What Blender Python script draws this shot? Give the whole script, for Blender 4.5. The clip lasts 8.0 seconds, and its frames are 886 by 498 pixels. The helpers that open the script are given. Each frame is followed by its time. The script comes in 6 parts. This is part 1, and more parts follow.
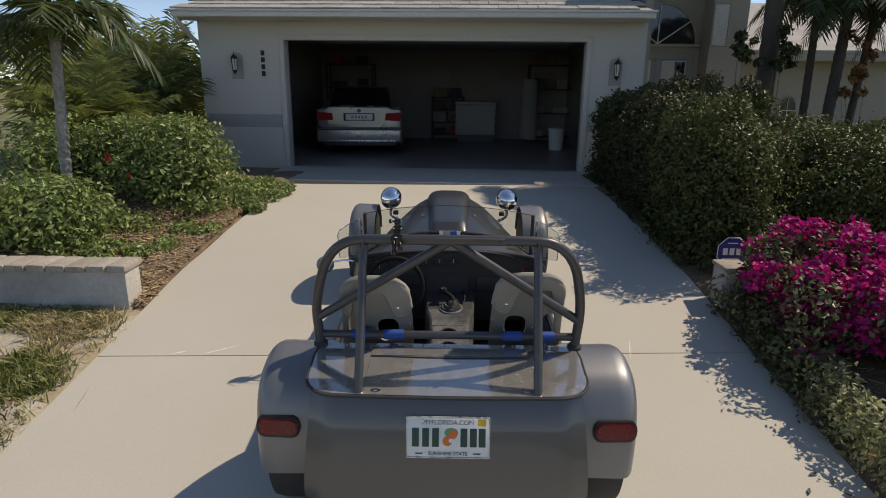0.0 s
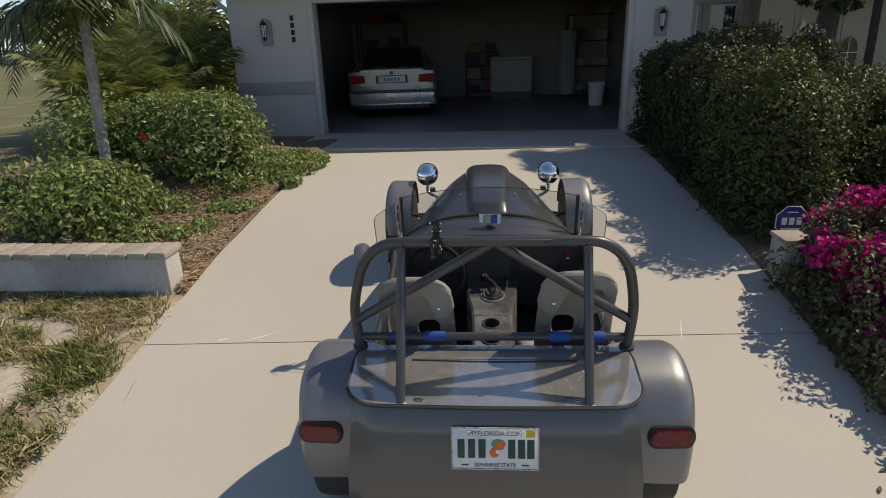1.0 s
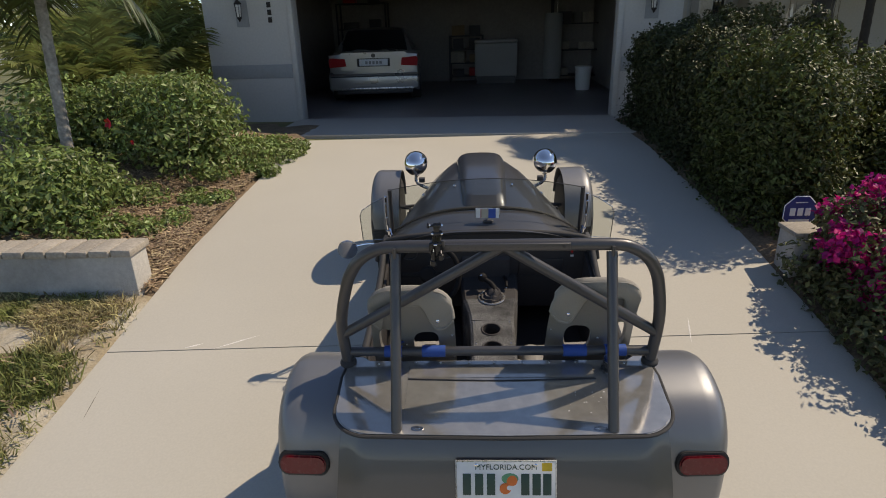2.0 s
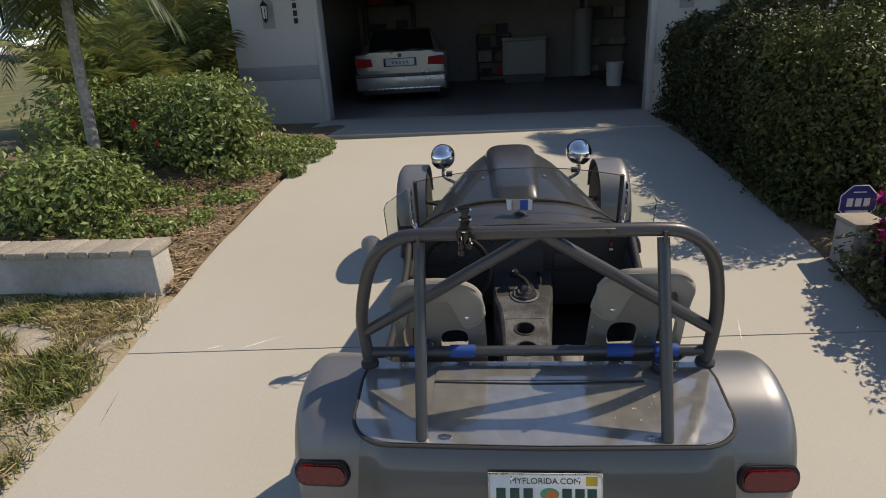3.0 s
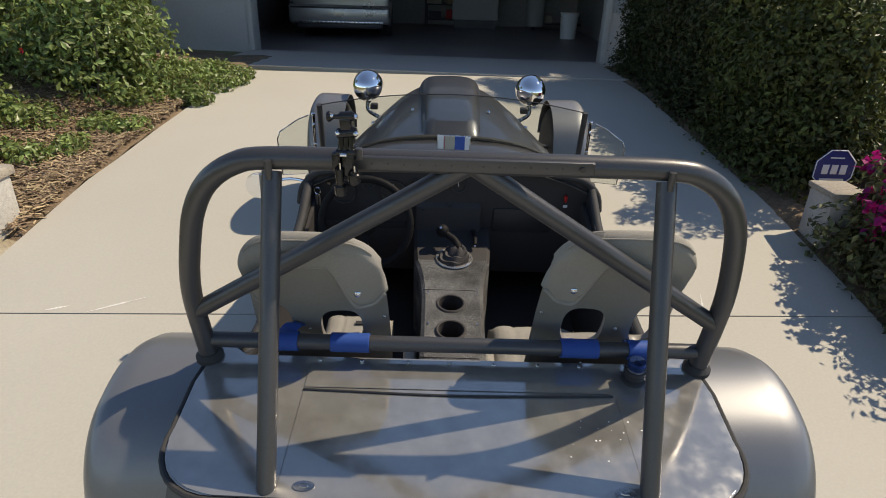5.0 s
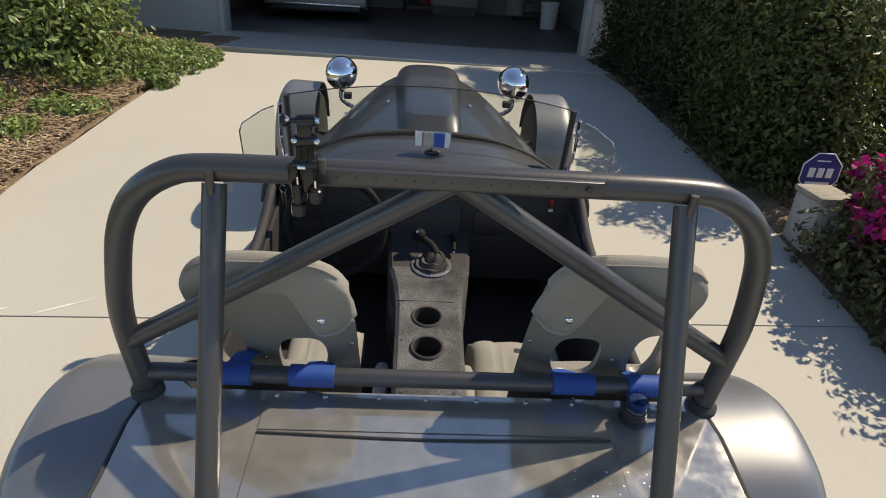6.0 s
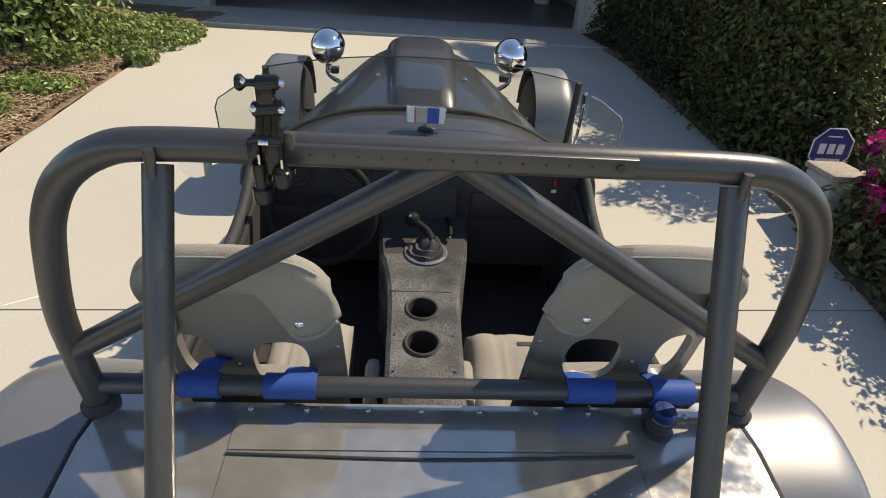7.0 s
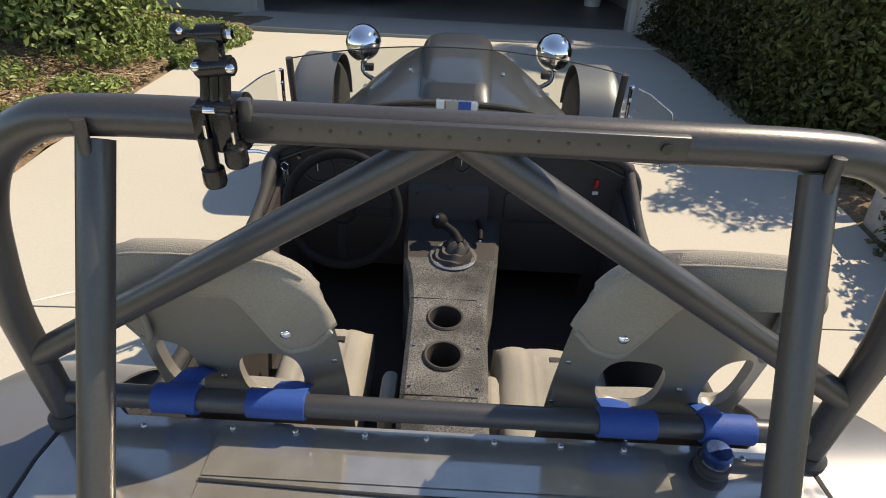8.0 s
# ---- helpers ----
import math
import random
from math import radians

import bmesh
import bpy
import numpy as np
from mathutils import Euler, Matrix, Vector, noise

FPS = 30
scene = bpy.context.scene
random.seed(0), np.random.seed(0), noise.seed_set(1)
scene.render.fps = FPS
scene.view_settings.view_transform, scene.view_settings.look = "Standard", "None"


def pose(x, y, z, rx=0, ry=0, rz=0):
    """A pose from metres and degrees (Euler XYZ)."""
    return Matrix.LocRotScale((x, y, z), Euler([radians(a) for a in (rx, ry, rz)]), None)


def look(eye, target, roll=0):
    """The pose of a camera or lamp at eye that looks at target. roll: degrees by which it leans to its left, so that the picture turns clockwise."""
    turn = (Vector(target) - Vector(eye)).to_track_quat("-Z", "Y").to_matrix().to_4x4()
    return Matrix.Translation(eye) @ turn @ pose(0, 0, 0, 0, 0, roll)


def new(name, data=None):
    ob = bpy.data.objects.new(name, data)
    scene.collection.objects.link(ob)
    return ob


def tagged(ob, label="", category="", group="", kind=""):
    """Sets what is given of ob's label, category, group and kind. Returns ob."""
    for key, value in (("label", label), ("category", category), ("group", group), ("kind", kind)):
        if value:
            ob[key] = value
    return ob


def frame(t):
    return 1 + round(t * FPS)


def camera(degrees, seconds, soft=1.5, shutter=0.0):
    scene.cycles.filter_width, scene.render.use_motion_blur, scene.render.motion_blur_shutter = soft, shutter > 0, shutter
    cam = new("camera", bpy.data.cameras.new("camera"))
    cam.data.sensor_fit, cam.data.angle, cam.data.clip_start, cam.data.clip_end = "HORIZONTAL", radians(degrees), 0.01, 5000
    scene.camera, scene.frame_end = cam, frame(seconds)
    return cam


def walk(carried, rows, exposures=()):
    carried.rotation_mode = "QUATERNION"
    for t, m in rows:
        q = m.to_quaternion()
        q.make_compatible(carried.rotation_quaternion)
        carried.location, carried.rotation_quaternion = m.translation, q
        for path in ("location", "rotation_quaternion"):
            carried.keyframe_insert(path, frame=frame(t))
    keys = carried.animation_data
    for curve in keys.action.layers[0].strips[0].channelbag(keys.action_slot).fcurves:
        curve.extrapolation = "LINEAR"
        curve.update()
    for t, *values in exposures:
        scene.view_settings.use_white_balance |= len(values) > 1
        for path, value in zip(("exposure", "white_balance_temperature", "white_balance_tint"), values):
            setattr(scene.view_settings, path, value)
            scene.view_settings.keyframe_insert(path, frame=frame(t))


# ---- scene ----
# seconds, eye x y z, turn rx ry rz
cam = camera(74.33, 8.0, soft=1.0)
PATH = [
    (0, -0.005, 0.708, 1.660, 74.767, -0.624, 0.632),
    (0.5, -0.014, 0.773, 1.763, 73.283, 0.129, 1.609),
    (1, -0.025, 0.885, 1.785, 70.421, 1.781, 3.689),
    (1.5, -0.085, 1.051, 1.774, 68.860, 1.004, 1.016),
    (3, -0.113, 1.327, 1.641, 69.437, 2.983, 4.351),
    (3.5, -0.068, 1.442, 1.562, 68.812, 1.746, 2.002),
    (4, -0.061, 1.653, 1.472, 66.380, 1.025, 1.419),
    (5.5, -0.041, 1.995, 1.380, 64.726, -3.300, -0.691),
    (6, -0.052, 2.082, 1.377, 64.029, -3.621, -1.730),
    (6.5, -0.084, 2.129, 1.389, 66.892, -2.036, -1.984),
    (7, -0.050, 2.222, 1.325, 62.158, -3.431, -2.521),
    (7.5, -0.019, 2.289, 1.322, 61.642, -3.638, -0.588),
    (8, 0.006, 2.337, 1.259, 62.570, -2.411, 1.926),
]
walk(cam, [(t, pose(*row)) for t, *row in PATH],
     [(0.0, 0.12, 7950, 13), (1.5, 0.18, 7950, 13), (4.0, 0.30, 7950, 12), (5.5, 0.52, 8000, 10), (6.5, 0.62, 8100, 11), (8.0, 0.90, 8500, 11)])

# ---- light ----
SUN = Vector((0.74, 0.30, 1.0)).normalized()
world = bpy.data.worlds.new("world")
scene.world = world
world.use_nodes = True
wn = world.node_tree.nodes
sky = wn.new("ShaderNodeTexSky")
sky.sky_type, sky.sun_disc = "NISHITA", False
sky.sun_elevation = math.asin(SUN.z)
sky.sun_rotation = math.atan2(SUN.x, SUN.y)
sky.air_density, sky.dust_density, sky.ozone_density = 0.6, 0.0, 3.0
world.node_tree.links.new(sky.outputs["Color"], wn["Background"].inputs["Color"])
wn["Background"].inputs["Strength"].default_value = 0.15
sun = new("sun", bpy.data.lights.new("sun", "SUN"))
sun.data.energy, sun.data.angle, sun.data.color = 3.15, radians(0.6), (1.0, 0.95, 0.86)
sun.matrix_world = look(SUN * 50, (0, 0, 0))


# ---- materials ----
def mat(name, color, rough=0.6, metal=0.0, spread=0.12, grain=40.0, blotch=1.5, bump=0.0, bump_scale=None,
        second=None, coat=0.0, spec=0.5, random_amount=0.0, island=0.0, through_light=0.0, rough_spread=0.08, mask=(0.45, 0.62)):
    """A Principled material whose colour varies at two scales, with relief and an optional second colour in blotches."""
    m = bpy.data.materials.new(name)
    m.use_nodes = True
    nt = m.node_tree
    n, link = nt.nodes, nt.links.new
    p = n["Principled BSDF"]
    co = n.new("ShaderNodeTexCoord")

    def tex(scale, detail=5.0):
        t = n.new("ShaderNodeTexNoise")
        t.inputs["Scale"].default_value, t.inputs["Detail"].default_value = scale, detail
        link(co.outputs["Object"], t.inputs["Vector"])
        return t

    def mixc(a, b, fac, blend="MIX"):
        x = n.new("ShaderNodeMix")
        x.data_type, x.blend_type = "RGBA", blend
        for sock, v in ((x.inputs["Factor"], fac), (x.inputs["A"], a), (x.inputs["B"], b)):
            if isinstance(v, (tuple, float)):
                sock.default_value = v
            else:
                link(v, sock)
        return x.outputs["Result"]

    def ramp(src, lo, hi, a=0.0, b=1.0):
        r = n.new("ShaderNodeMapRange")
        r.inputs["From Min"].default_value, r.inputs["From Max"].default_value = lo, hi
        r.inputs["To Min"].default_value, r.inputs["To Max"].default_value = a, b
        link(src, r.inputs["Value"])
        return r.outputs["Result"]

    fine, coarse = tex(grain, 6), tex(blotch, 4)
    c = (*color, 1.0)
    if second:
        c = mixc(c, (*second, 1.0), ramp(coarse.outputs["Fac"], *mask))
    lo, hi = 1 - spread, 1 + spread
    grey = n.new("ShaderNodeCombineColor")
    v = ramp(fine.outputs["Fac"], 0.3, 0.7, lo, hi)
    for s in ("Red", "Green", "Blue"):
        link(v, grey.inputs[s])
    c = mixc(c, grey.outputs["Color"], 1.0, "MULTIPLY")
    grey2 = n.new("ShaderNodeCombineColor")
    v = ramp(coarse.outputs["Fac"], 0.3, 0.7, 1 - spread * 0.7, 1 + spread * 0.7)
    for s in ("Red", "Green", "Blue"):
        link(v, grey2.inputs[s])
    c = mixc(c, grey2.outputs["Color"], 1.0, "MULTIPLY")
    if random_amount or island:
        hsv = n.new("ShaderNodeHueSaturation")
        if island:
            src = n.new("ShaderNodeNewGeometry").outputs["Random Per Island"]
        else:
            src = n.new("ShaderNodeObjectInfo").outputs["Random"]
        k = island or random_amount
        link(ramp(src, 0, 1, 1 - k, 1 + k), hsv.inputs["Value"])
        if island:
            link(ramp(src, 0, 1, 0.475, 0.515), hsv.inputs["Hue"])
        link(c, hsv.inputs["Color"])
        c = hsv.outputs["Color"]
    link(c, p.inputs["Base Color"])
    p.inputs["Metallic"].default_value = metal
    link(ramp(fine.outputs["Fac"], 0.3, 0.7, max(0.02, rough - rough_spread), min(1, rough + rough_spread)), p.inputs["Roughness"])
    p.inputs["Specular IOR Level"].default_value = spec
    if coat:
        p.inputs["Coat Weight"].default_value, p.inputs["Coat Roughness"].default_value = coat, 0.08
    if bump:
        b = n.new("ShaderNodeBump")
        b.inputs["Strength"].default_value, b.inputs["Distance"].default_value = bump, 0.01
        link(tex(bump_scale or grain, 8).outputs["Fac"], b.inputs["Height"])
        link(b.outputs["Normal"], p.inputs["Normal"])
    if through_light:
        t = n.new("ShaderNodeBsdfTranslucent")
        link(c, t.inputs["Color"])
        mx = n.new("ShaderNodeMixShader")
        mx.inputs["Fac"].default_value = through_light
        link(p.outputs["BSDF"], mx.inputs[1])
        link(t.outputs["BSDF"], mx.inputs[2])
        link(mx.outputs["Shader"], n["Material Output"].inputs["Surface"])
    return m


def clear_sheet(name, tint):
    m = bpy.data.materials.new(name)
    m.use_nodes = True
    n, link = m.node_tree.nodes, m.node_tree.links.new
    tr, gl = n.new("ShaderNodeBsdfTransparent"), n.new("ShaderNodeBsdfGlossy")
    mx, fr = n.new("ShaderNodeMixShader"), n.new("ShaderNodeFresnel")
    tr.inputs["Color"].default_value = (*tint, 1)
    gl.inputs["Roughness"].default_value = 0.03
    fr.inputs["IOR"].default_value = 1.35
    link(fr.outputs["Fac"], mx.inputs["Fac"])
    link(tr.outputs["BSDF"], mx.inputs[1])
    link(gl.outputs["BSDF"], mx.inputs[2])
    link(mx.outputs["Shader"], n["Material Output"].inputs["Surface"])
    return m


M = dict(
    concrete=mat("driveway_concrete", (0.487, 0.462, 0.40), 0.85, spread=0.045, grain=90, blotch=0.9, bump=0.05, bump_scale=220, random_amount=0.02),
    apron=mat("apron_concrete", (0.46, 0.44, 0.40), 0.8, spread=0.08, grain=80, blotch=0.7, bump=0.1, bump_scale=200),
    joint=mat("joint_dirt", (0.07, 0.06, 0.05), 0.95, grain=60),
    scuff=mat("pale_scuff", (0.72, 0.70, 0.66), 0.9, spread=0.2, grain=120),
    stucco=mat("grey_white_stucco", (0.51, 0.495, 0.455), 0.9, spread=0.05, grain=30, blotch=0.5, bump=0.35, bump_scale=160),
    stripe=mat("grey_wall_paint", (0.32, 0.325, 0.315), 0.9, spread=0.05, grain=30, bump=0.3, bump_scale=160),
    cream=mat("cream_stucco", (0.36, 0.33, 0.275), 0.9, spread=0.06, grain=30, bump=0.3, bump_scale=160),
    fascia=mat("white_painted_wood", (0.60, 0.59, 0.565), 0.55, spread=0.05, grain=20),
    roof=mat("pale_grey_roof", (0.36, 0.345, 0.32), 0.85, spread=0.15, grain=60, blotch=3, bump=0.3, random_amount=0.12),
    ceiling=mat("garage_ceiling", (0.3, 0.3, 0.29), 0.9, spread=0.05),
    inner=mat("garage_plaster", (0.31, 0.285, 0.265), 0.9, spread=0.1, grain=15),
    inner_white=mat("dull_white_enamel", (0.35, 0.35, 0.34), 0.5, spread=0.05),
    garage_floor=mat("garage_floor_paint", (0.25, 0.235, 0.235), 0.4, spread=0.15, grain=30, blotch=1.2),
    lawn=mat("ground_soil_and_turf", (0.13, 0.132, 0.048), 0.95, spread=0.3, grain=30, blotch=0.6, bump=0.5, bump_scale=40, second=(0.20, 0.178, 0.083), mask=(0.52, 0.70)),
    sand=mat("sandy_soil", (0.50, 0.45, 0.36), 0.95, spread=0.2, grain=60, blotch=3, bump=0.5, bump_scale=90, second=(0.32, 0.26, 0.17)),
    mulch_bed=mat("mulch_soil", (0.19, 0.135, 0.085), 0.95, spread=0.35, grain=50, blotch=5, bump=0.8, bump_scale=60),
    chip=mat("mulch_chip", (0.36, 0.265, 0.165), 0.9, spread=0.25, grain=80, island=0.55),
    blade=mat("grass_blade", (0.19, 0.22, 0.065), 0.6, spread=0.15, grain=8, blotch=2.2, island=0.55, through_light=0.25, second=(0.42, 0.36, 0.19), mask=(0.42, 0.56)),
    block=mat("white_painted_block", (0.50, 0.485, 0.45), 0.9, spread=0.10, grain=40, blotch=2.5, bump=0.45, bump_scale=120, second=(0.34, 0.325, 0.295)),
    cap=mat("cap_stone", (0.37, 0.33, 0.275), 0.9, spread=0.18, grain=50, blotch=6, bump=0.5, bump_scale=110, random_amount=0.12),
    paint=mat("metallic_grey_paint", (0.110, 0.112, 0.119), 0.44, 0.80, spread=0.05, grain=400, blotch=2, coat=0.6, rough_spread=0.03),
    silver=mat("metallic_silver_paint", (0.225, 0.228, 0.235), 0.46, 0.58, spread=0.05, grain=400, blotch=2, coat=0.25, rough_spread=0.03),
    tube=mat("grey_powder_coat", (0.092, 0.090, 0.092), 0.37, 0.55, spread=0.06, grain=300, blotch=4, bump=0.04, bump_scale=500, rough_spread=0.04),
    alloy=mat("polished_aluminium", (0.53, 0.51, 0.475), 0.13, 0.72, spread=0.10, grain=26, blotch=7, rough_spread=0.09, spec=0.6, second=(0.50, 0.485, 0.45), bump=0.02, bump_scale=9),
    gloss_black=mat("gloss_black_plastic", (0.012, 0.012, 0.013), 0.22, spread=0.15, grain=200),
    beige=mat("beige_film", (0.46, 0.42, 0.33), 0.4, spread=0.06, grain=20),
    band_blue=mat("blue_film", (0.035, 0.10, 0.38), 0.35, spread=0.1, grain=20),
    red_faded=mat("faded_red_print", (0.45, 0.16, 0.16), 0.5),
    chrome=mat("chrome", (0.86, 0.86, 0.87), 0.04, 1.0, spread=0.01, rough_spread=0.02),
    steel=mat("bright_steel", (0.5, 0.5, 0.5), 0.28, 1.0, spread=0.05),
    black=mat("black_plastic", (0.037, 0.035, 0.035), 0.45, spread=0.15, grain=200, bump=0.05),
    vinyl=mat("black_vinyl", (0.043, 0.039, 0.038), 0.62, spec=0.35, spread=0.2, grain=250, bump=0.2, bump_scale=400),
    rubber=mat("black_rubber", (0.034, 0.033, 0.033), 0.75, spread=0.15, grain=60, bump=0.15),
    carpet=mat("grey_carpet", (0.106, 0.105, 0.102), 0.98, spread=0.85, grain=300, blotch=9, bump=0.5, bump_scale=600),
    fabric=mat("taupe_seat_fabric", (0.315, 0.295, 0.258), 0.95, spread=0.12, grain=420, blotch=5, bump=0.35, bump_scale=620),
    shell=mat("taupe_seat_shell", (0.235, 0.215, 0.185), 0.38, spread=0.06, grain=200, blotch=4),
    strap=mat("blue_webbing", (0.012, 0.068, 0.30), 0.65, spread=0.10, grain=300, bump=0.1, bump_scale=400),
    blue_cap=mat("blue_anodised", (0.018, 0.045, 0.14), 0.3, 0.6, spread=0.05),
    red_lens=mat("red_lens", (0.17, 0.002, 0.009), 0.25, spread=0.05, grain=60, coat=0.25),
    car_lens=mat("bright_red_lens", (0.34, 0.004, 0.008), 0.5, spread=0.1, spec=0.2),
    red=mat("red_plastic", (0.5, 0.02, 0.02), 0.4),
    plate=mat("white_plate", (0.74, 0.75, 0.74), 0.4, spread=0.05, grain=20),
    ink=mat("dark_green_ink", (0.02, 0.06, 0.045), 0.5),
    orange=mat("orange_print", (0.75, 0.17, 0.03), 0.5),
    green=mat("green_print", (0.10, 0.32, 0.16), 0.5),
    yellow=mat("yellow_sticker", (0.75, 0.48, 0.03), 0.5),
    sign_blue=mat("blue_sign", (0.022, 0.035, 0.19), 0.35),
    white=mat("white_paint", (0.78, 0.78, 0.76), 0.5, spread=0.04),
    saloon_paint=mat("silver_car_paint", (0.33, 0.325, 0.315), 0.32, 0.6, spread=0.02, grain=3, coat=0.5),
    dark_glass=mat("dark_car_glass", (0.01, 0.012, 0.014), 0.05, spread=0.02, spec=0.8),
    bronze=mat("dark_bronze", (0.035, 0.03, 0.027), 0.5, 0.6),
    lamp_glass=mat("frosted_lamp_glass", (0.55, 0.53, 0.48), 0.3),
    shrub=mat("shrub_leaf", (0.205, 0.272, 0.085), 0.42, spread=0.2, grain=12, blotch=1.2, island=0.5, through_light=0.3),
    shrub_dark=mat("hedge_leaf", (0.050, 0.060, 0.022), 0.50, spec=0.3, spread=0.2, grain=12, blotch=1.2, island=0.5, through_light=0.16),
    bract=mat("magenta_bract", (0.52, 0.012, 0.20), 0.6, spread=0.2, grain=15, island=0.45, through_light=0.35),
    boug_leaf=mat("bougainvillea_leaf", (0.11, 0.122, 0.048), 0.5, spread=0.2, grain=12, blotch=1.2, island=0.5, through_light=0.2),
    verge_leaf=mat("pale_verge_leaf", (0.38, 0.39, 0.19), 0.5, spread=0.2, grain=12, blotch=1.2, island=0.5, through_light=0.3),
    croton=mat("orange_croton_leaf", (0.20, 0.10, 0.03), 0.5, spread=0.2, grain=12, island=0.6, through_light=0.25),
    yellow_petal=mat("yellow_petal", (0.55, 0.50, 0.12), 0.7, island=0.3),
    bloom=mat("red_bloom", (0.50, 0.035, 0.025), 0.6, island=0.3, through_light=0.3),
    shrub_mid=mat("glossy_hedge_leaf", (0.088, 0.106, 0.030), 0.46, spec=0.35, spread=0.2, grain=12, blotch=1.2, island=0.55, through_light=0.22),
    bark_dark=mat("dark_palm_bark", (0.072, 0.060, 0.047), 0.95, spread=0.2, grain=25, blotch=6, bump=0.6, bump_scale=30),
    palm=mat("palm_leaf", (0.20, 0.235, 0.075), 0.45, spread=0.2, grain=10, blotch=2, island=0.45, through_light=0.38),
    palm_deep=mat("deep_green_palm_leaf", (0.085, 0.115, 0.04), 0.4, spread=0.2, grain=10, blotch=2, island=0.45, through_light=0.3),
    palm_blue=mat("blue_green_palm_leaf", (0.095, 0.135, 0.085), 0.45, spread=0.2, grain=10, blotch=2, island=0.4, through_light=0.3),
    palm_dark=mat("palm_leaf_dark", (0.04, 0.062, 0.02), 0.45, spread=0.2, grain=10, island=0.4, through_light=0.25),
    bark=mat("palm_bark", (0.31, 0.285, 0.25), 0.95, spread=0.32, grain=30, blotch=9, bump=0.6, bump_scale=30),
    wheel_rim=mat("black_leather", (0.014, 0.013, 0.013), 0.62, spread=0.2, grain=200, bump=0.1, spec=0.12),
    wood=mat("grey_brown_stem", (0.16, 0.13, 0.09), 0.9, spread=0.25, grain=40, bump=0.4),
    far_leaf=mat("far_foliage", (0.055, 0.085, 0.032), 0.9, spread=0.3, grain=0.4, blotch=0.05, island=0.4),
    clutter=mat("brown_cardboard", (0.24, 0.17, 0.10), 0.85, spread=0.15),
    shelf=mat("dark_shelf", (0.05, 0.05, 0.055), 0.7),
    screen=clear_sheet("clear_polycarbonate", (0.86, 0.88, 0.87)),
    pane=mat("window_glass", (0.02, 0.024, 0.028), 0.04, spread=0.02, spec=0.9),
    mirror=mat("mirror_glass", (0.85, 0.87, 0.88), 0.02, 1.0, spread=0.01, rough_spread=0.01),
)


# ---- mesh tools ----
def part(name, bm, material, parent=None, label="", sharp=38, smooth=True, kind=""):
    me = bpy.data.meshes.new(name)
    bm.to_mesh(me)
    bm.free()
    me.materials.append(material)
    if smooth:
        me.shade_smooth()
        me.set_sharp_from_angle(angle=radians(sharp))
    ob = new(name, me)
    ob.parent = parent
    return tagged(ob, label=label, kind=kind)


def raw(name, verts, faces, material, parent=None, label="", kind="", smooth=False):
    me = bpy.data.meshes.new(name)
    me.from_pydata([tuple(map(float, v)) for v in verts], [], faces)
    me.materials.append(material)
    if smooth:
        me.shade_smooth()
    ob = new(name, me)
    ob.parent = parent
    return tagged(ob, label=label, kind=kind)


def thing(name, label, category, m=None, group="", kind=""):
    ob = new(name)
    ob.empty_display_size = 0.1
    if m is not None:
        ob.matrix_world = m
    return tagged(ob, label, category, group, kind)


def box(x0, x1, y0, y1, z0, z1, bevel=0.0, seg=2, bm=None):
    bm = bm or bmesh.new()
    m = Matrix.Translation(((x0 + x1) / 2, (y0 + y1) / 2, (z0 + z1) / 2)) @ Matrix.Diagonal((abs(x1 - x0), abs(y1 - y0), abs(z1 - z0), 1))
    r = bmesh.ops.create_cube(bm, size=1, matrix=m)
    if bevel:
        edges = list({e for v in r["verts"] for e in v.link_edges})
        bmesh.ops.bevel(bm, geom=edges, offset=bevel, segments=seg, profile=0.5, affect="EDGES")
    return bm


def cyl(p0, p1, r0, r1=None, seg=20, bm=None, caps=True, bevel=0.0):
    bm = bm or bmesh.new()
    p0, p1 = Vector(p0), Vector(p1)
    r1 = r0 if r1 is None else r1
    d = p1 - p0
    m = Matrix.Translation((p0 + p1) / 2) @ d.to_track_quat("Z", "Y").to_matrix().to_4x4()
    r = bmesh.ops.create_cone(bm, cap_ends=caps, segments=seg, radius1=r0, radius2=r1, depth=d.length, matrix=m)
    if bevel:
        edges = [e for e in {e for v in r["verts"] for e in v.link_edges} if len(e.link_faces) == 2 and e.calc_face_angle(0) > 1.0]
        bmesh.ops.bevel(bm, geom=edges, offset=bevel, segments=2, affect="EDGES")
    return bm


def ball(c, r, u=24, v=16, scale=(1, 1, 1), bm=None, turn=None):
    bm = bm or bmesh.new()
    m = Matrix.Translation(c) @ (turn or Matrix()) @ Matrix.Diagonal((*scale, 1))
    bmesh.ops.create_uvsphere(bm, u_segments=u, v_segments=v, radius=r, matrix=m)
    return bm


def smooth_path(points, n):
    """Catmull-Rom through the points."""
    P = [Vector(p) for p in points]
    P = [P[0] * 2 - P[1], *P, P[-1] * 2 - P[-2]]
    out = []
    for i in range(1, len(P) - 2):
        for k in range(n):
            t = k / n
            a, b, c, d = P[i - 1:i + 3]
            out.append(0.5 * (2 * b + (c - a) * t + (2 * a - 5 * b + 4 * c - d) * t * t + (3 * b - a - 3 * c + d) * t ** 3))
    return out + [P[-2]]


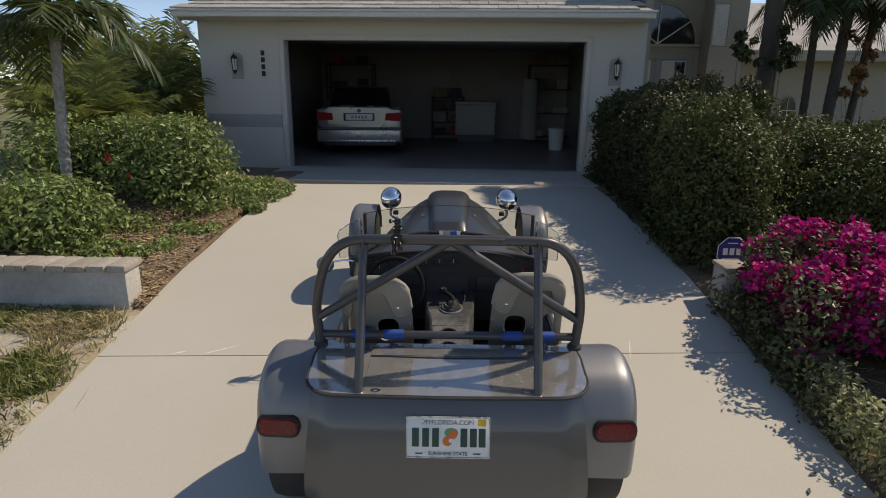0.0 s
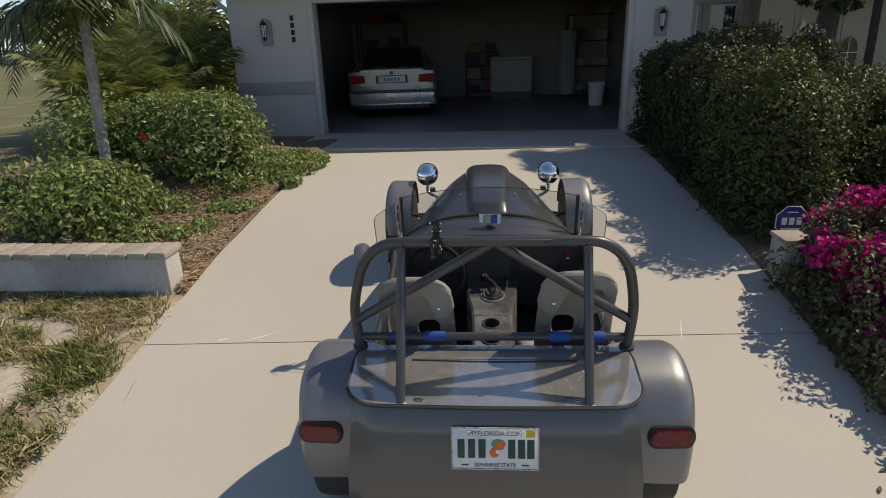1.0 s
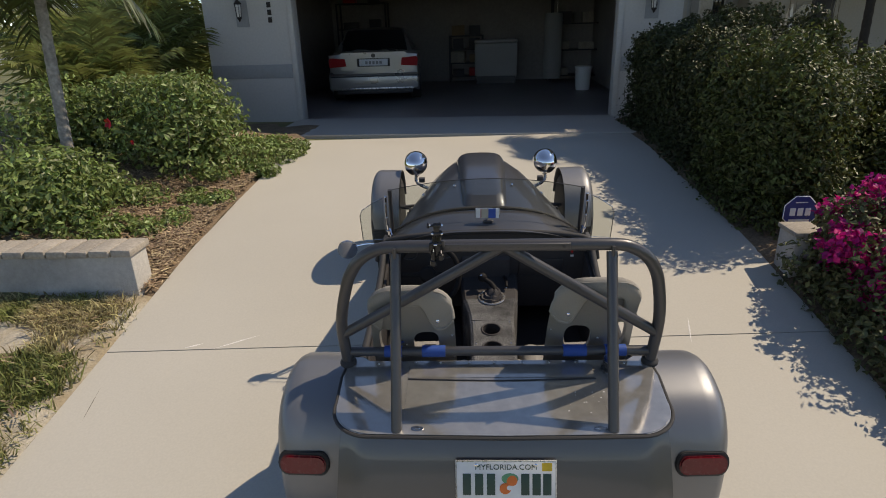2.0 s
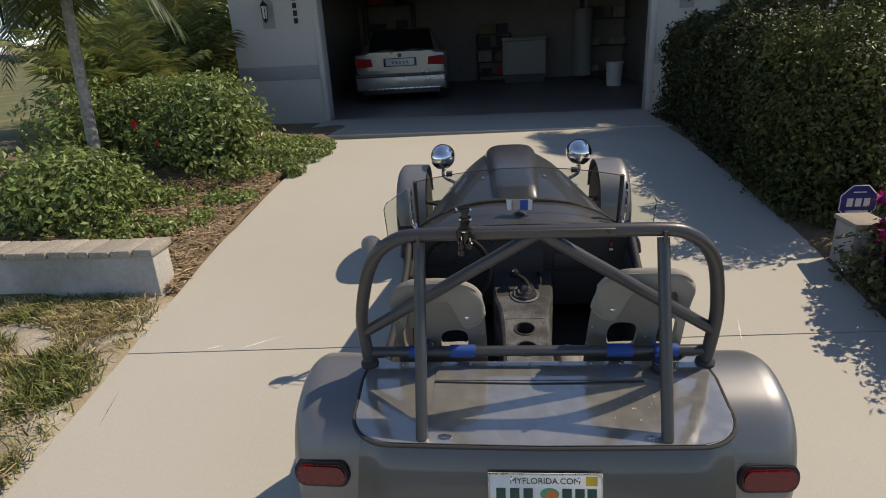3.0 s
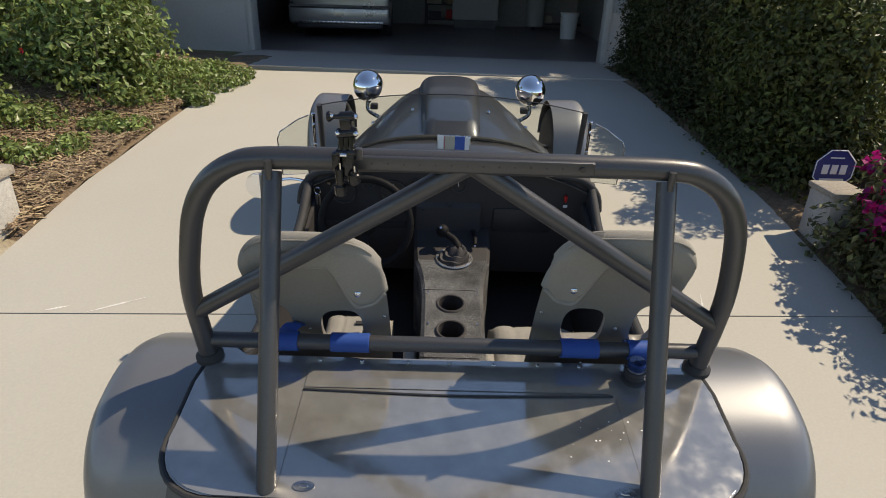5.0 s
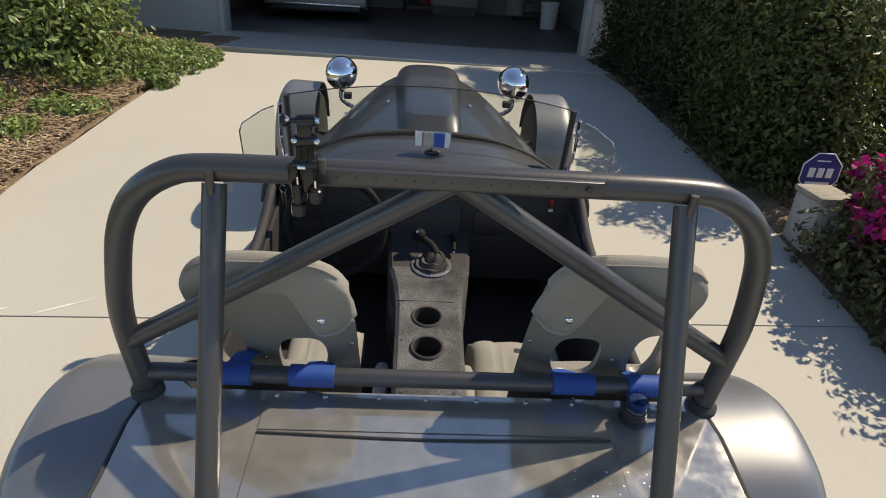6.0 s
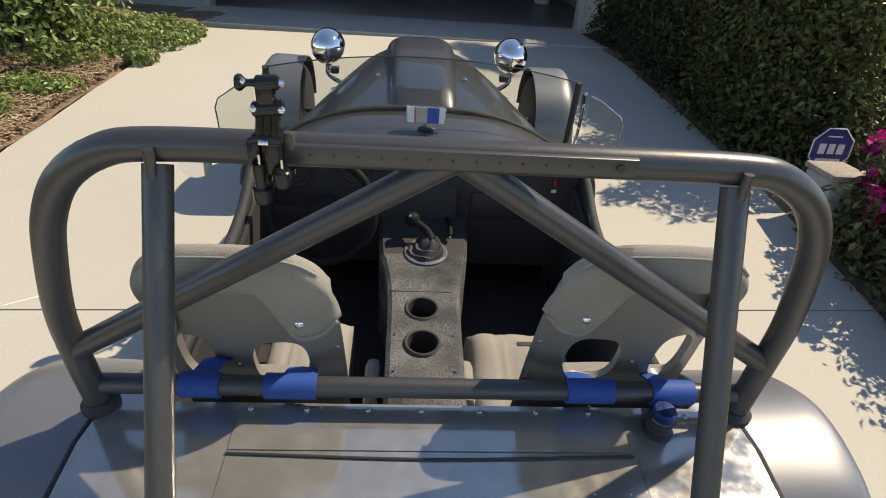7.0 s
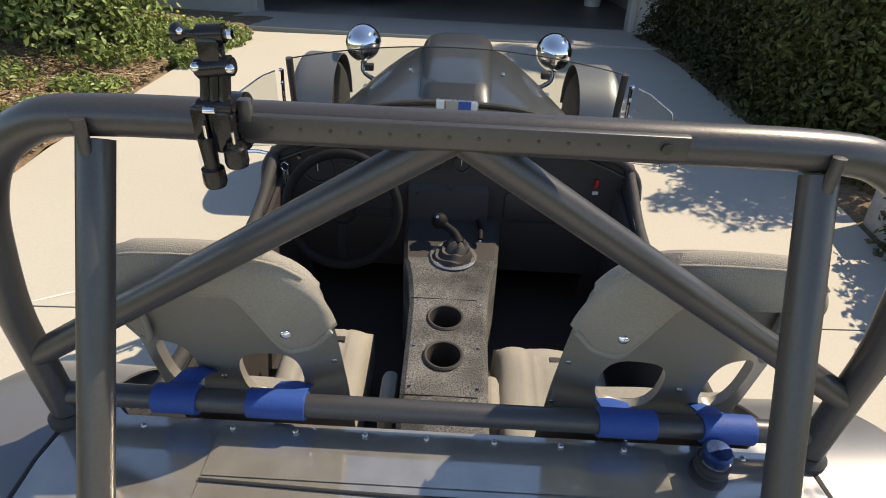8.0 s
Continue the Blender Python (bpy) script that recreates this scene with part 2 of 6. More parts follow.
def tube(path, r, seg=14, bm=None, caps=True):
    bm = bm or bmesh.new()
    P = [Vector(p) for p in path]
    R = r if isinstance(r, (list, tuple)) else [r] * len(P)
    up, rings = None, []
    for i, p in enumerate(P):
        d = (P[min(i + 1, len(P) - 1)] - P[max(i - 1, 0)]).normalized()
        if up is None:
            up = d.orthogonal().normalized()
        up = (up - d * up.dot(d)).normalized()
        side = d.cross(up)
        rings.append([bm.verts.new(p + (up * math.cos(a) + side * math.sin(a)) * R[i]) for a in (2 * math.pi * k / seg for k in range(seg))])
    for a, b in zip(rings, rings[1:]):
        for k in range(seg):
            bm.faces.new((a[k], a[(k + 1) % seg], b[(k + 1) % seg], b[k]))
    if caps:
        bm.faces.new(rings[0][::-1])
        bm.faces.new(rings[-1])
    bmesh.ops.recalc_face_normals(bm, faces=bm.faces)
    return bm


def loft(sections, close=False, caps=False, bm=None):
    bm = bm or bmesh.new()
    rows = [[bm.verts.new(p) for p in s] for s in sections]
    n = len(rows[0])
    for a, b in zip(rows, rows[1:]):
        for k in range(n if close else n - 1):
            bm.faces.new((a[k], a[(k + 1) % n], b[(k + 1) % n], b[k]))
    if caps:
        bm.faces.new(rows[0][::-1])
        bm.faces.new(rows[-1])
    bmesh.ops.recalc_face_normals(bm, faces=bm.faces)
    return bm


def prism(outline, axis, a, b, bevel=0.0, bm=None):
    """The outline's plane pairs are the two other axes, pulled from a to b along axis."""
    bm = bm or bmesh.new()

    def at(p, v):
        q = list(p)
        q.insert("xyz".index(axis), v)
        return q
    lo, hi = [bm.verts.new(at(p, a)) for p in outline], [bm.verts.new(at(p, b)) for p in outline]
    n = len(outline)
    faces = [bm.faces.new(lo), bm.faces.new(hi)]
    for k in range(n):
        bm.faces.new((lo[k], lo[(k + 1) % n], hi[(k + 1) % n], hi[k]))
    if bevel:
        edges = [e for f in faces for e in f.edges]
        bmesh.ops.bevel(bm, geom=edges, offset=bevel, segments=2, affect="EDGES")
    bmesh.ops.recalc_face_normals(bm, faces=bm.faces)
    return bm


def thick(bm, t):
    """Gives an open sheet a thickness, inwards against its normals."""
    bmesh.ops.recalc_face_normals(bm, faces=bm.faces)
    bmesh.ops.solidify(bm, geom=bm.faces[:], thickness=t)
    return bm


def lathe(profile, seg=28, m=None, bm=None):
    """profile: (radius, height) pairs, turned round z."""
    bm = bm or bmesh.new()
    m = m or Matrix()
    rings = []
    for r, z in profile:
        rings.append([bm.verts.new(m @ Vector((r * math.cos(a), r * math.sin(a), z))) for a in (2 * math.pi * k / seg for k in range(seg))])
    for a, b in zip(rings, rings[1:]):
        for k in range(seg):
            bm.faces.new((a[k], a[(k + 1) % seg], b[(k + 1) % seg], b[k]))
    bm.faces.new(rings[0][::-1])
    bm.faces.new(rings[-1])
    bmesh.ops.recalc_face_normals(bm, faces=bm.faces)
    return bm


def cut(ob, cutter_bm):
    """Takes the cutter's shape out of the object's mesh."""
    me = bpy.data.meshes.new("cutter")
    cutter_bm.to_mesh(me)
    cutter_bm.free()
    c = new("cutter", me)
    md = ob.modifiers.new("cut", "BOOLEAN")
    md.object, md.operation, md.solver = c, "DIFFERENCE", "EXACT"
    bpy.context.view_layer.update()
    done = bpy.data.meshes.new_from_object(ob.evaluated_get(bpy.context.evaluated_depsgraph_get()))
    done.name = ob.data.name
    ob.modifiers.remove(md)
    ob.data = done
    bpy.data.objects.remove(c)
    return ob


def words(text, size, m, material, parent, name="lettering", label=""):
    c = bpy.data.curves.new(name, "FONT")
    c.body, c.size, c.extrude = text, size, 0.0006
    c.align_x, c.align_y = "CENTER", "CENTER"
    c.materials.append(material)
    ob = new(name, c)
    ob.parent = parent
    ob.matrix_local = m
    return tagged(ob, label=label)


# ---- the lie of the land ----
def clamp01(v):
    return max(0.0, min(1.0, v))


def smooth01(v):
    v = clamp01(v)
    return v * v * (3 - 2 * v)


def slope(y):
    """Height of the driveway's line."""
    if y < -4:
        return -1.14
    if y < 5.4:
        return -0.02 + 0.14 * (y - 4)
    return min(0.176 + 0.083 * (y - 5.4), 0.388)


def land(x, y):
    z = slope(y)
    near = -0.03 if -2.26 < x < 2.03 else 0.0
    if x < -2.6 and 4.75 < y < 10.5:
        z = max(z, slope(y) + 0.12 * smooth01((-2.6 - x) / 0.6) * smooth01((9.7 - y) / 1.3))
    far = smooth01((math.hypot(x, y - 4) - 9) / 30)
    z = z * (1 - far) + (-0.55) * far
    return z + near


LEFT_EDGE, RIGHT_EDGE = -2.235, 2.01

# ---- ground ----
def spaced(dense, lo, hi, far):
    a = list(np.arange(lo, hi + 1e-6, dense))
    out = [-far, -far / 3, -far / 9, -70, -40, -25, -17]
    return [v for v in out if v < lo - 2] + a + [-v for v in out[::-1] if -v > hi + 2]


gx, gy = spaced(0.35, -14, 12, 2500), spaced(0.35, -6, 14, 2500)
verts, faces = [], []
for y in gy:
    for x in gx:
        verts.append((x, y, land(x, y) + 0.015 * noise.noise((x * 1.3, y * 1.3, 0)) - 0.012))
w = len(gx)
faces = [(j * w + i, j * w + i + 1, (j + 1) * w + i + 1, (j + 1) * w + i) for j in range(len(gy) - 1) for i in range(w - 1)]
ground = raw("ground", verts, faces, M["lawn"], smooth=True, kind="structure", label="dry patchy Florida lawn and open field")


def sheet(name, inside, x0, x1, y0, y1, lift, material, step=0.12, label="", rough=0.02):
    """A patch of soil that lies on the land inside an uneven outline."""
    vs, fs, index = [], [], {}
    nx, ny = round((x1 - x0) / step), round((y1 - y0) / step)
    for j in range(ny + 1):
        for i in range(nx + 1):
            x, y = x0 + i * step, y0 + j * step
            n1 = noise.noise((x * 2, y * 2, 3))
            d = clamp01(inside(x, y) * 2 + 0.6 * n1)
            index[i, j] = len(vs)
            vs.append((x, y, land(x, y) + (lift + rough * noise.noise((x * 6, y * 6, 9))) * smooth01(d) - 0.05 * (1 - smooth01(d))))
    for j in range(ny):
        for i in range(nx):
            fs.append((index[i, j], index[i + 1, j], index[i + 1, j + 1], index[i, j + 1]))
    return raw(name, vs, fs, material, smooth=True, kind="structure", label=label)


sheet("bed_left", lambda x, y: min(x + 7.5, -1.8 - x, y - 4.45, 10.3 - y), -7.52, -2.24, 4.66, 10.3, 0.035, M["mulch_bed"], label="brown mulch bed beside the driveway")
sheet("bed_right", lambda x, y: min(x - 1.6, 7.5 - x, y - 2.2, 10.3 - y), 2.006, 7.5, 2.2, 10.3, 0.03, M["mulch_bed"], label="dark mulch bed beside the driveway")
sheet("sandy_verge", lambda x, y: max((x + 2.40) * 6, 0.35 + noise.noise((x * 1.8 + 4, y * 2.1, 5)) - 0.9 * clamp01((-3.2 - x) / 2)), -6.04, -2.24, -2.6, 4.7, 0.014, M["sand"], step=0.1,
      label="bare pale sand between tufts of grass")

# ---- driveway: slabs with open joints ----
driveway = tagged(new("driveway"), "pale beige concrete driveway with saw-cut joints", "driveway", kind="structure")
JOINTS = (-9.0, -4.0, 0.05, 4.185, 8.78)


SKEW = 0.036


def slab(y0, y1):
    bm = bmesh.new()
    ys = list(np.linspace(y0 + 0.004, y1 - 0.004, max(2, int((y1 - y0) / 0.3))))
    top = []
    for y in ys:
        flare = 0.0
        wob = 0.012 * noise.noise((y * 2.1, 1.7, 0))
        top.append([(x, y + SKEW * x, slope(y + SKEW * x)) for x in (LEFT_EDGE - flare + wob, -1.1, 0.0, 1.1, RIGHT_EDGE + flare * 0.5 - wob)])
    loft(top, bm=bm)
    r = bmesh.ops.extrude_face_region(bm, geom=bm.faces[:])
    bmesh.ops.translate(bm, verts=[v for v in r["geom"] if isinstance(v, bmesh.types.BMVert)], vec=(0, 0, -0.10))
    bmesh.ops.recalc_face_normals(bm, faces=bm.faces)
    return bm


for y0, y1 in zip(JOINTS, JOINTS[1:]):
    part("slab", slab(y0, y1), M["concrete"], driveway, smooth=True, sharp=30)
bm = bmesh.new()
for y in JOINTS[1:]:
    for x0, x1 in ((LEFT_EDGE, -1.1), (-1.1, 0.0), (0.0, 1.1), (1.1, RIGHT_EDGE)):
        row = [(x, y + SKEW * x + d, slope(y + SKEW * x) - 0.007) for x in (x0, x1) for d in (-0.012, 0.012)]
        bm.faces.new([bm.verts.new(row[i]) for i in (0, 2, 3, 1)])
part("joint_filler", bm, M["joint"], driveway, "dark dirt in the slab joints")


def scuff(name, x0, y0, x1, y1, w0, material, label):
    n, vs, fs = 14, [], []
    d = Vector((x1 - x0, y1 - y0))
    side = Vector((-d.y, d.x)).normalized()
    for i in range(n + 1):
        t = i / n
        wd = w0 * math.sin(math.pi * min(1, max(0.02, t))) * (0.6 + 0.6 * abs(noise.noise((t * 9, x0, y0))))
        for s in (-1, 1):
            x, y = x0 + d.x * t + side.x * wd * s, y0 + d.y * t + side.y * wd * s
            vs.append((x, y, slope(y) + 0.0015))
    fs = [(2 * i, 2 * i + 1, 2 * i + 3, 2 * i + 2) for i in range(n)]
    raw(name, vs, fs, material, driveway, label)


scuff("scuff_mark", -1.60, 4.13, -1.36, 4.26, 0.007, M["scuff"], "pale scratch in the concrete")
scuff("scuff_mark", -1.78, 4.14, -1.68, 4.18, 0.008, M["scuff"], "pale scratch in the concrete")
scuff("scuff_mark", 1.18, 4.16, 1.24, 4.40, 0.006, M["scuff"], "pale scratch in the concrete")
scuff("crack", -2.06, 3.55, -2.10, 3.80, 0.002, M["joint"], "thin crack in the concrete")

# ---- the house; its front is turned a little against the driveway ----
HOUSE = pose(-0.015, 10.30, 0, 0, 0, -3.0)
FLOOR = 0.39


def wall(name, outline, axis, a, b, material, label=""):
    ob = part(name, prism(outline, axis, a, b), material, None, label, smooth=False, kind="structure")
    ob.matrix_world = HOUSE
    return ob


OX0, OX1, OTOP = -2.63, 2.11, 2.395
WX0, WX1, EAVE = -4.00, 3.00, 2.69
wall("wall_front", [(WX0, 0.1), (OX0, 0.1), (OX0, OTOP), (OX1, OTOP), (OX1, 0.1), (WX1, 0.1), (WX1, EAVE + 0.1), (WX0, EAVE + 0.1)], "y", 0, 0.24, M["stucco"],
     "pale grey stucco garage front")
wall("wall_west", [(0.24, 0.1), (6.7, 0.1), (6.7, EAVE + 0.1), (0.24, EAVE + 0.1)], "x", WX0, WX0 + 0.22, M["stucco"], "pale stucco side wall of the garage")
wall("wall_east", [(0.24, 0.1), (6.7, 0.1), (6.7, EAVE + 0.1), (0.24, EAVE + 0.1)], "x", WX1 - 0.22, WX1, M["stucco"], "pale stucco side wall of the garage")
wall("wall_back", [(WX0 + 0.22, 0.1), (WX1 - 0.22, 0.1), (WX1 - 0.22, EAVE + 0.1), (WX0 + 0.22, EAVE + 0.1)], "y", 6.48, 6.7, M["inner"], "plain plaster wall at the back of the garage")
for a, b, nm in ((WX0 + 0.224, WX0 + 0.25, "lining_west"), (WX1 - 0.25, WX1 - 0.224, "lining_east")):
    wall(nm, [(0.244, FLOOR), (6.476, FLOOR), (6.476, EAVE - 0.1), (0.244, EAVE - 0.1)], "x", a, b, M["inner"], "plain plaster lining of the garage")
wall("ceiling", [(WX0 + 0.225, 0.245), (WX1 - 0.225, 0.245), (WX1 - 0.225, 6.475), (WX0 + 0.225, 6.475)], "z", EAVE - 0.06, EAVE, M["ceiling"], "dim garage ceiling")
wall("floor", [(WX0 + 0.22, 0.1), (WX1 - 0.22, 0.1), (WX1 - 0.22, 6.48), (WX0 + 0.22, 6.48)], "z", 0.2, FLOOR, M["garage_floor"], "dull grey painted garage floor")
apron = part("apron", prism([(-2.70, -1.42), (2.42, -1.42), (2.36, 0.1), (-2.72, 0.1)], "z", 0.2, FLOOR + 0.012, bevel=0.006), M["apron"], None, "grey concrete apron in front of the garage", kind="structure", sharp=30)
apron.matrix_world = HOUSE
# painted band and jamb trim
trim = tagged(new("trim"), "darker grey painted band and door trim on the garage front", "trim", kind="structure")
trim.matrix_world = HOUSE
part("band", box(WX0 + 0.01, OX0 - 0.09, -0.012, 0.02, 1.04, 1.245, 0.004), M["stripe"], trim, "flat grey painted band")
part("band", box(OX1 + 0.09, WX1 - 0.01, -0.012, 0.02, 1.04, 1.245, 0.004), M["stripe"], trim, "flat grey painted band")
part("jamb", box(OX0 - 0.075, OX0 + 0.003, -0.02, 0.22, FLOOR, OTOP + 0.002, 0.006), M["stucco"], trim, "rendered door jamb")
part("jamb", box(OX1 - 0.003, OX1 + 0.075, -0.02, 0.22, FLOOR, OTOP + 0.002, 0.006), M["stucco"], trim, "rendered door jamb")
part("head", box(OX0 - 0.075, OX1 + 0.075, -0.02, 0.22, OTOP - 0.002, OTOP + 0.075, 0.006), M["stucco"], trim, "rendered door head")

# roof, fascia, gutter
roof = tagged(new("garage_roof"), "low hipped roof with pale grey tiles", "roof", kind="structure")
roof.matrix_world = HOUSE
EX0, EX1, EY = WX0 - 0.12, WX1 - 0.05, -0.55
part("soffit", box(EX0, EX1, EY, -0.003, EAVE - 0.02, EAVE + 0.01), M["fascia"], roof, "white boarded soffit")
part("fascia", box(EX0, EX1, EY - 0.03, EY, EAVE - 0.015, EAVE + 0.065, 0.006), M["fascia"], roof, "white painted fascia board")
part("drip_edge", box(EX0 - 0.02, EX1 + 0.02, EY - 0.06, EY - 0.02, EAVE + 0.055, EAVE + 0.085, 0.006), M["fascia"], roof, "bright metal drip edge")
RISE = 0.30
part("deck", prism([(EX0, EY), (EX1, EY), (EX1, 7.3), (EX0, 7.3)], "z", EAVE + 0.012, EAVE + 0.06), M["roof"], roof)
tile = bmesh.new()
box(-0.14, 0.14, -0.19, 0.19, -0.012, 0.012, 0.005, 1, bm=tile)
tile_mesh = bpy.data.meshes.new("roof_tile")
tile.to_mesh(tile_mesh)
tile.free()
tile_mesh.materials.append(M["roof"])
for j in range(9):
    for i in range(25):
        x = EX0 + 0.14 + (i + 0.5 * (j % 2)) * 0.285
        if x > EX1 - 0.1:
            continue
        y = EY + 0.14 + j * 0.30
        t = new("roof_tile", tile_mesh)
        t.parent = roof
        t.matrix_local = Matrix.Translation((x, y, EAVE + 0.10 + (y - EY) * RISE + 0.006 * random.random())) @ pose(0, 0, 0, math.degrees(math.atan(RISE)) - 3, 0, random.uniform(-0.8, 0.8))
part("roof_slope", loft([[(EX0, EY, EAVE + 0.08), (EX1, EY, EAVE + 0.08)], [(EX0 + 1.5, 3.4, EAVE + 0.08 + 3.95 * RISE), (EX1 - 1.0, 3.4, EAVE + 0.08 + 3.95 * RISE)],
                          [(EX0, 7.3, EAVE + 0.08), (EX1, 7.3, EAVE + 0.08)]]), M["roof"], roof)
part("roof_end", loft([[(EX0, EY, EAVE + 0.079), (EX0, 7.3, EAVE + 0.079)], [(EX0 + 1.5, 3.4, EAVE + 0.079 + 3.95 * RISE), (EX0 + 1.501, 3.4, EAVE + 0.079 + 3.95 * RISE)]]), M["roof"], roof)
spout = thing("downspout", "white metal downspout at the garage corner", "downspout", HOUSE)
part("pipe", tube(smooth_path([(WX0 - 0.08, EY + 0.06, EAVE), (WX0 - 0.08, EY + 0.08, EAVE - 0.06), (WX0 - 0.07, -0.16, EAVE - 0.24), (WX0 - 0.05, 0.16, EAVE - 0.44), (WX0 - 0.045, 0.30, 1.6), (WX0 - 0.045, 0.30, 0.45)], 5), 0.036, 10), M["fascia"], spout)


def wall_lamp(x, z):
    ob = thing("wall_lantern", "dark bronze carriage lantern on a grey wall plate", "wall lamp", HOUSE @ pose(x, 0, z), group="garage lanterns")
    out = [(-0.095, -0.24), (0.095, -0.24), (0.095, 0.10)] + [(0.095 * math.cos(a), 0.10 + 0.07 * math.sin(a)) for a in np.linspace(0.3, math.pi - 0.3, 7)] + [(-0.095, 0.10)]
    part("wall_plate", prism(out, "y", -0.014, 0.0, 0.003), M["stripe"], ob, "flat grey backing plate")
    part("bracket", tube(smooth_path([(0, -0.014, 0.02), (0, -0.06, 0.09), (0, -0.11, 0.13), (0, -0.115, 0.10)], 5), 0.009, 8), M["bronze"], ob)
    part("cage", lathe([(0.012, 0.135), (0.03, 0.12), (0.058, 0.085), (0.06, 0.075), (0.05, 0.07)], 6, Matrix.Translation((0, -0.115, 0))), M["bronze"], ob)
    part("lamp_glass", lathe([(0.046, 0.07), (0.032, -0.10)], 6, Matrix.Translation((0, -0.115, 0))), M["lamp_glass"], ob)
    part("cage_base", lathe([(0.036, -0.10), (0.04, -0.115), (0.02, -0.14), (0.008, -0.165)], 6, Matrix.Translation((0, -0.115, 0))), M["bronze"], ob)
    for k in range(6):
        a = math.pi / 3 * k
        part("cage_bar", cyl((0.048 * math.cos(a), -0.115 + 0.048 * math.sin(a), 0.075), (0.034 * math.cos(a), -0.115 + 0.034 * math.sin(a), -0.10), 0.0045, seg=6), M["bronze"], ob)
    part("finial", cyl((0, -0.115, 0.135), (0, -0.115, 0.18), 0.009, 0.003, 8), M["bronze"], ob)


wall_lamp(-3.40, 2.03)
wall_lamp(2.57, 1.99)
number = thing("house_number", "four dark metal house-number bars on the stucco", "house number", HOUSE)
for k in range(4):
    part("bar", box(-3.005, -2.945, -0.014, 0.0, 1.88 + 0.105 * (3 - k) - 0.038, 1.88 + 0.105 * (3 - k) + 0.038, 0.004), M["bronze"], number)

# ---- entry and the house's other wing ----
wall("wall_entry", [(WX1, 0.0), (3.20, 0.0), (3.20, 2.41), (4.63, 2.41), (4.63, 0.0), (5.36, 0.0), (5.36, 4.6), (WX1, 4.6)], "y", 2.7, 2.95, M["cream"], "cream stucco entry wall")
wall("wall_entry_side", [(0.24, 0.0), (2.95, 0.0), (2.95, 4.6), (0.24, EAVE + 0.5)], "x", WX1 + 0.003, WX1 + 0.12, M["cream"], "cream stucco side of the entry")
wall("wall_pier", [(4.72, 0.0), (5.36, 0.0), (5.36, 4.6), (4.72, 4.6)], "y", 2.2, 2.69, M["cream"], "cream stucco pier beside the entry")
wall("wall_wing", [(5.0, 0.0), (18, 0.0), (18, 2.5), (5.0, 2.5)], "y", 5.0, 5.25, M["cream"], "cream stucco wing of the house")
wall("entry_ceiling", [(WX1, 0.3), (5.36, 0.3), (5.36, 2.7), (WX1, 2.7)], "z", 4.602, 4.7, M["cream"], "entry roof")
entry = tagged(new("door_1"), "double entry doors with small glass panes under a dark fan window", "door", kind="structure")
entry.matrix_world = HOUSE @ pose(-0.35, 2.72, 0) @ Matrix.Diagonal((1, 1, 0.92, 1))
part("door_frame", prism([(3.55, 0.4), (3.66, 0.4), (3.66, 2.5), (4.87, 2.5), (4.87, 0.4), (4.98, 0.4), (4.98, 2.62), (3.55, 2.62)], "y", 0.0, 0.1, 0.004), M["stripe"], entry)
for k in range(2):
    x0 = 3.66 + 0.605 * k
    leaf = part("door_leaf", box(x0 + 0.004, x0 + 0.60, 0.03, 0.08, 0.42, 2.5, 0.004), M["stripe"], entry, "pale grey panelled door leaf")
    a0, a1 = ((0.29, 0.50), (0.16, 0.58))[k]
    part("glazing_frame", prism([(x0 + a0 - 0.02, 0.9), (x0 + a1 + 0.02, 0.9), (x0 + a1 + 0.02, 2.46), (x0 + a0 - 0.02, 2.46)], "y", 0.02, 0.036, 0.003), M["fascia"], leaf, "white frame round the glass")
    for r in range(3):
        for c in range(1 + k):
            w0 = (a1 - a0) / (1 + k)
            # First pane of each row is coloured pale to stand for reflected sky.
            part("pane", box(x0 + a0 + c * w0 + 0.008, x0 + a0 + (c + 1) * w0 - 0.008, 0.010, 0.024, 0.95 + r * 0.50, 1.43 + r * 0.50, 0.003), M["pane" if c else "lamp_glass"], leaf)
fan = tagged(new("window_1"), "dark half-round fan window with white glazing bars", "window", kind="structure")
fan.matrix_world = HOUSE @ pose(3.90, 2.695, 2.57)
arc = [(0.74 * math.cos(a), 0.74 * math.sin(a)) for a in np.linspace(0, math.pi, 21)]
part("pane", prism(arc, "y", -0.02, 0.0), M["pane"], fan)
part("window_frame", tube([(x, -0.02, z) for x, z in arc], 0.03, 8), M["cream"], fan)
part("window_sill", box(-0.8, 0.8, -0.07, 0.0, -0.06, 0.0, 0.006), M["cream"], fan)
for a in (35, 90, 145):
    part("glazing_bar", cyl((0, -0.03, 0.0), (0.73 * math.cos(radians(a)), -0.03, 0.73 * math.sin(radians(a))), 0.014, seg=6), M["fascia"], fan)


def arched_window(i, x, z, w, h):
    ob = tagged(new("window_%d" % i), "arched window with white frame and dark glass", "window", kind="structure")
    ob.matrix_world = HOUSE @ pose(x, 4.99, z) @ Matrix.Diagonal((w / 0.84, 1, h / 1.17, 1))
    out = [(-0.42, 0), (0.42, 0), (0.42, 0.75)] + [(0.42 * math.cos(a), 0.75 + 0.42 * math.sin(a)) for a in np.linspace(0.2, math.pi - 0.2, 11)] + [(-0.42, 0.75)]
    part("pane", prism(out, "y", -0.012, 0.0), M["pane"], ob)
    part("window_frame", tube([(px, -0.015, pz) for px, pz in out + out[:1]], 0.018, 8), M["cream"], ob)
    part("glazing_bar", box(-0.012, 0.012, -0.035, -0.012, 0, 1.14), M["fascia"], ob)
    part("glazing_bar", box(-0.42, 0.42, -0.034, -0.012, 0.74, 0.765), M["fascia"], ob)
    part("window_sill", box(-0.5, 0.5, -0.09, 0, -0.07, -0.005, 0.008), M["cream"], ob)
    return ob


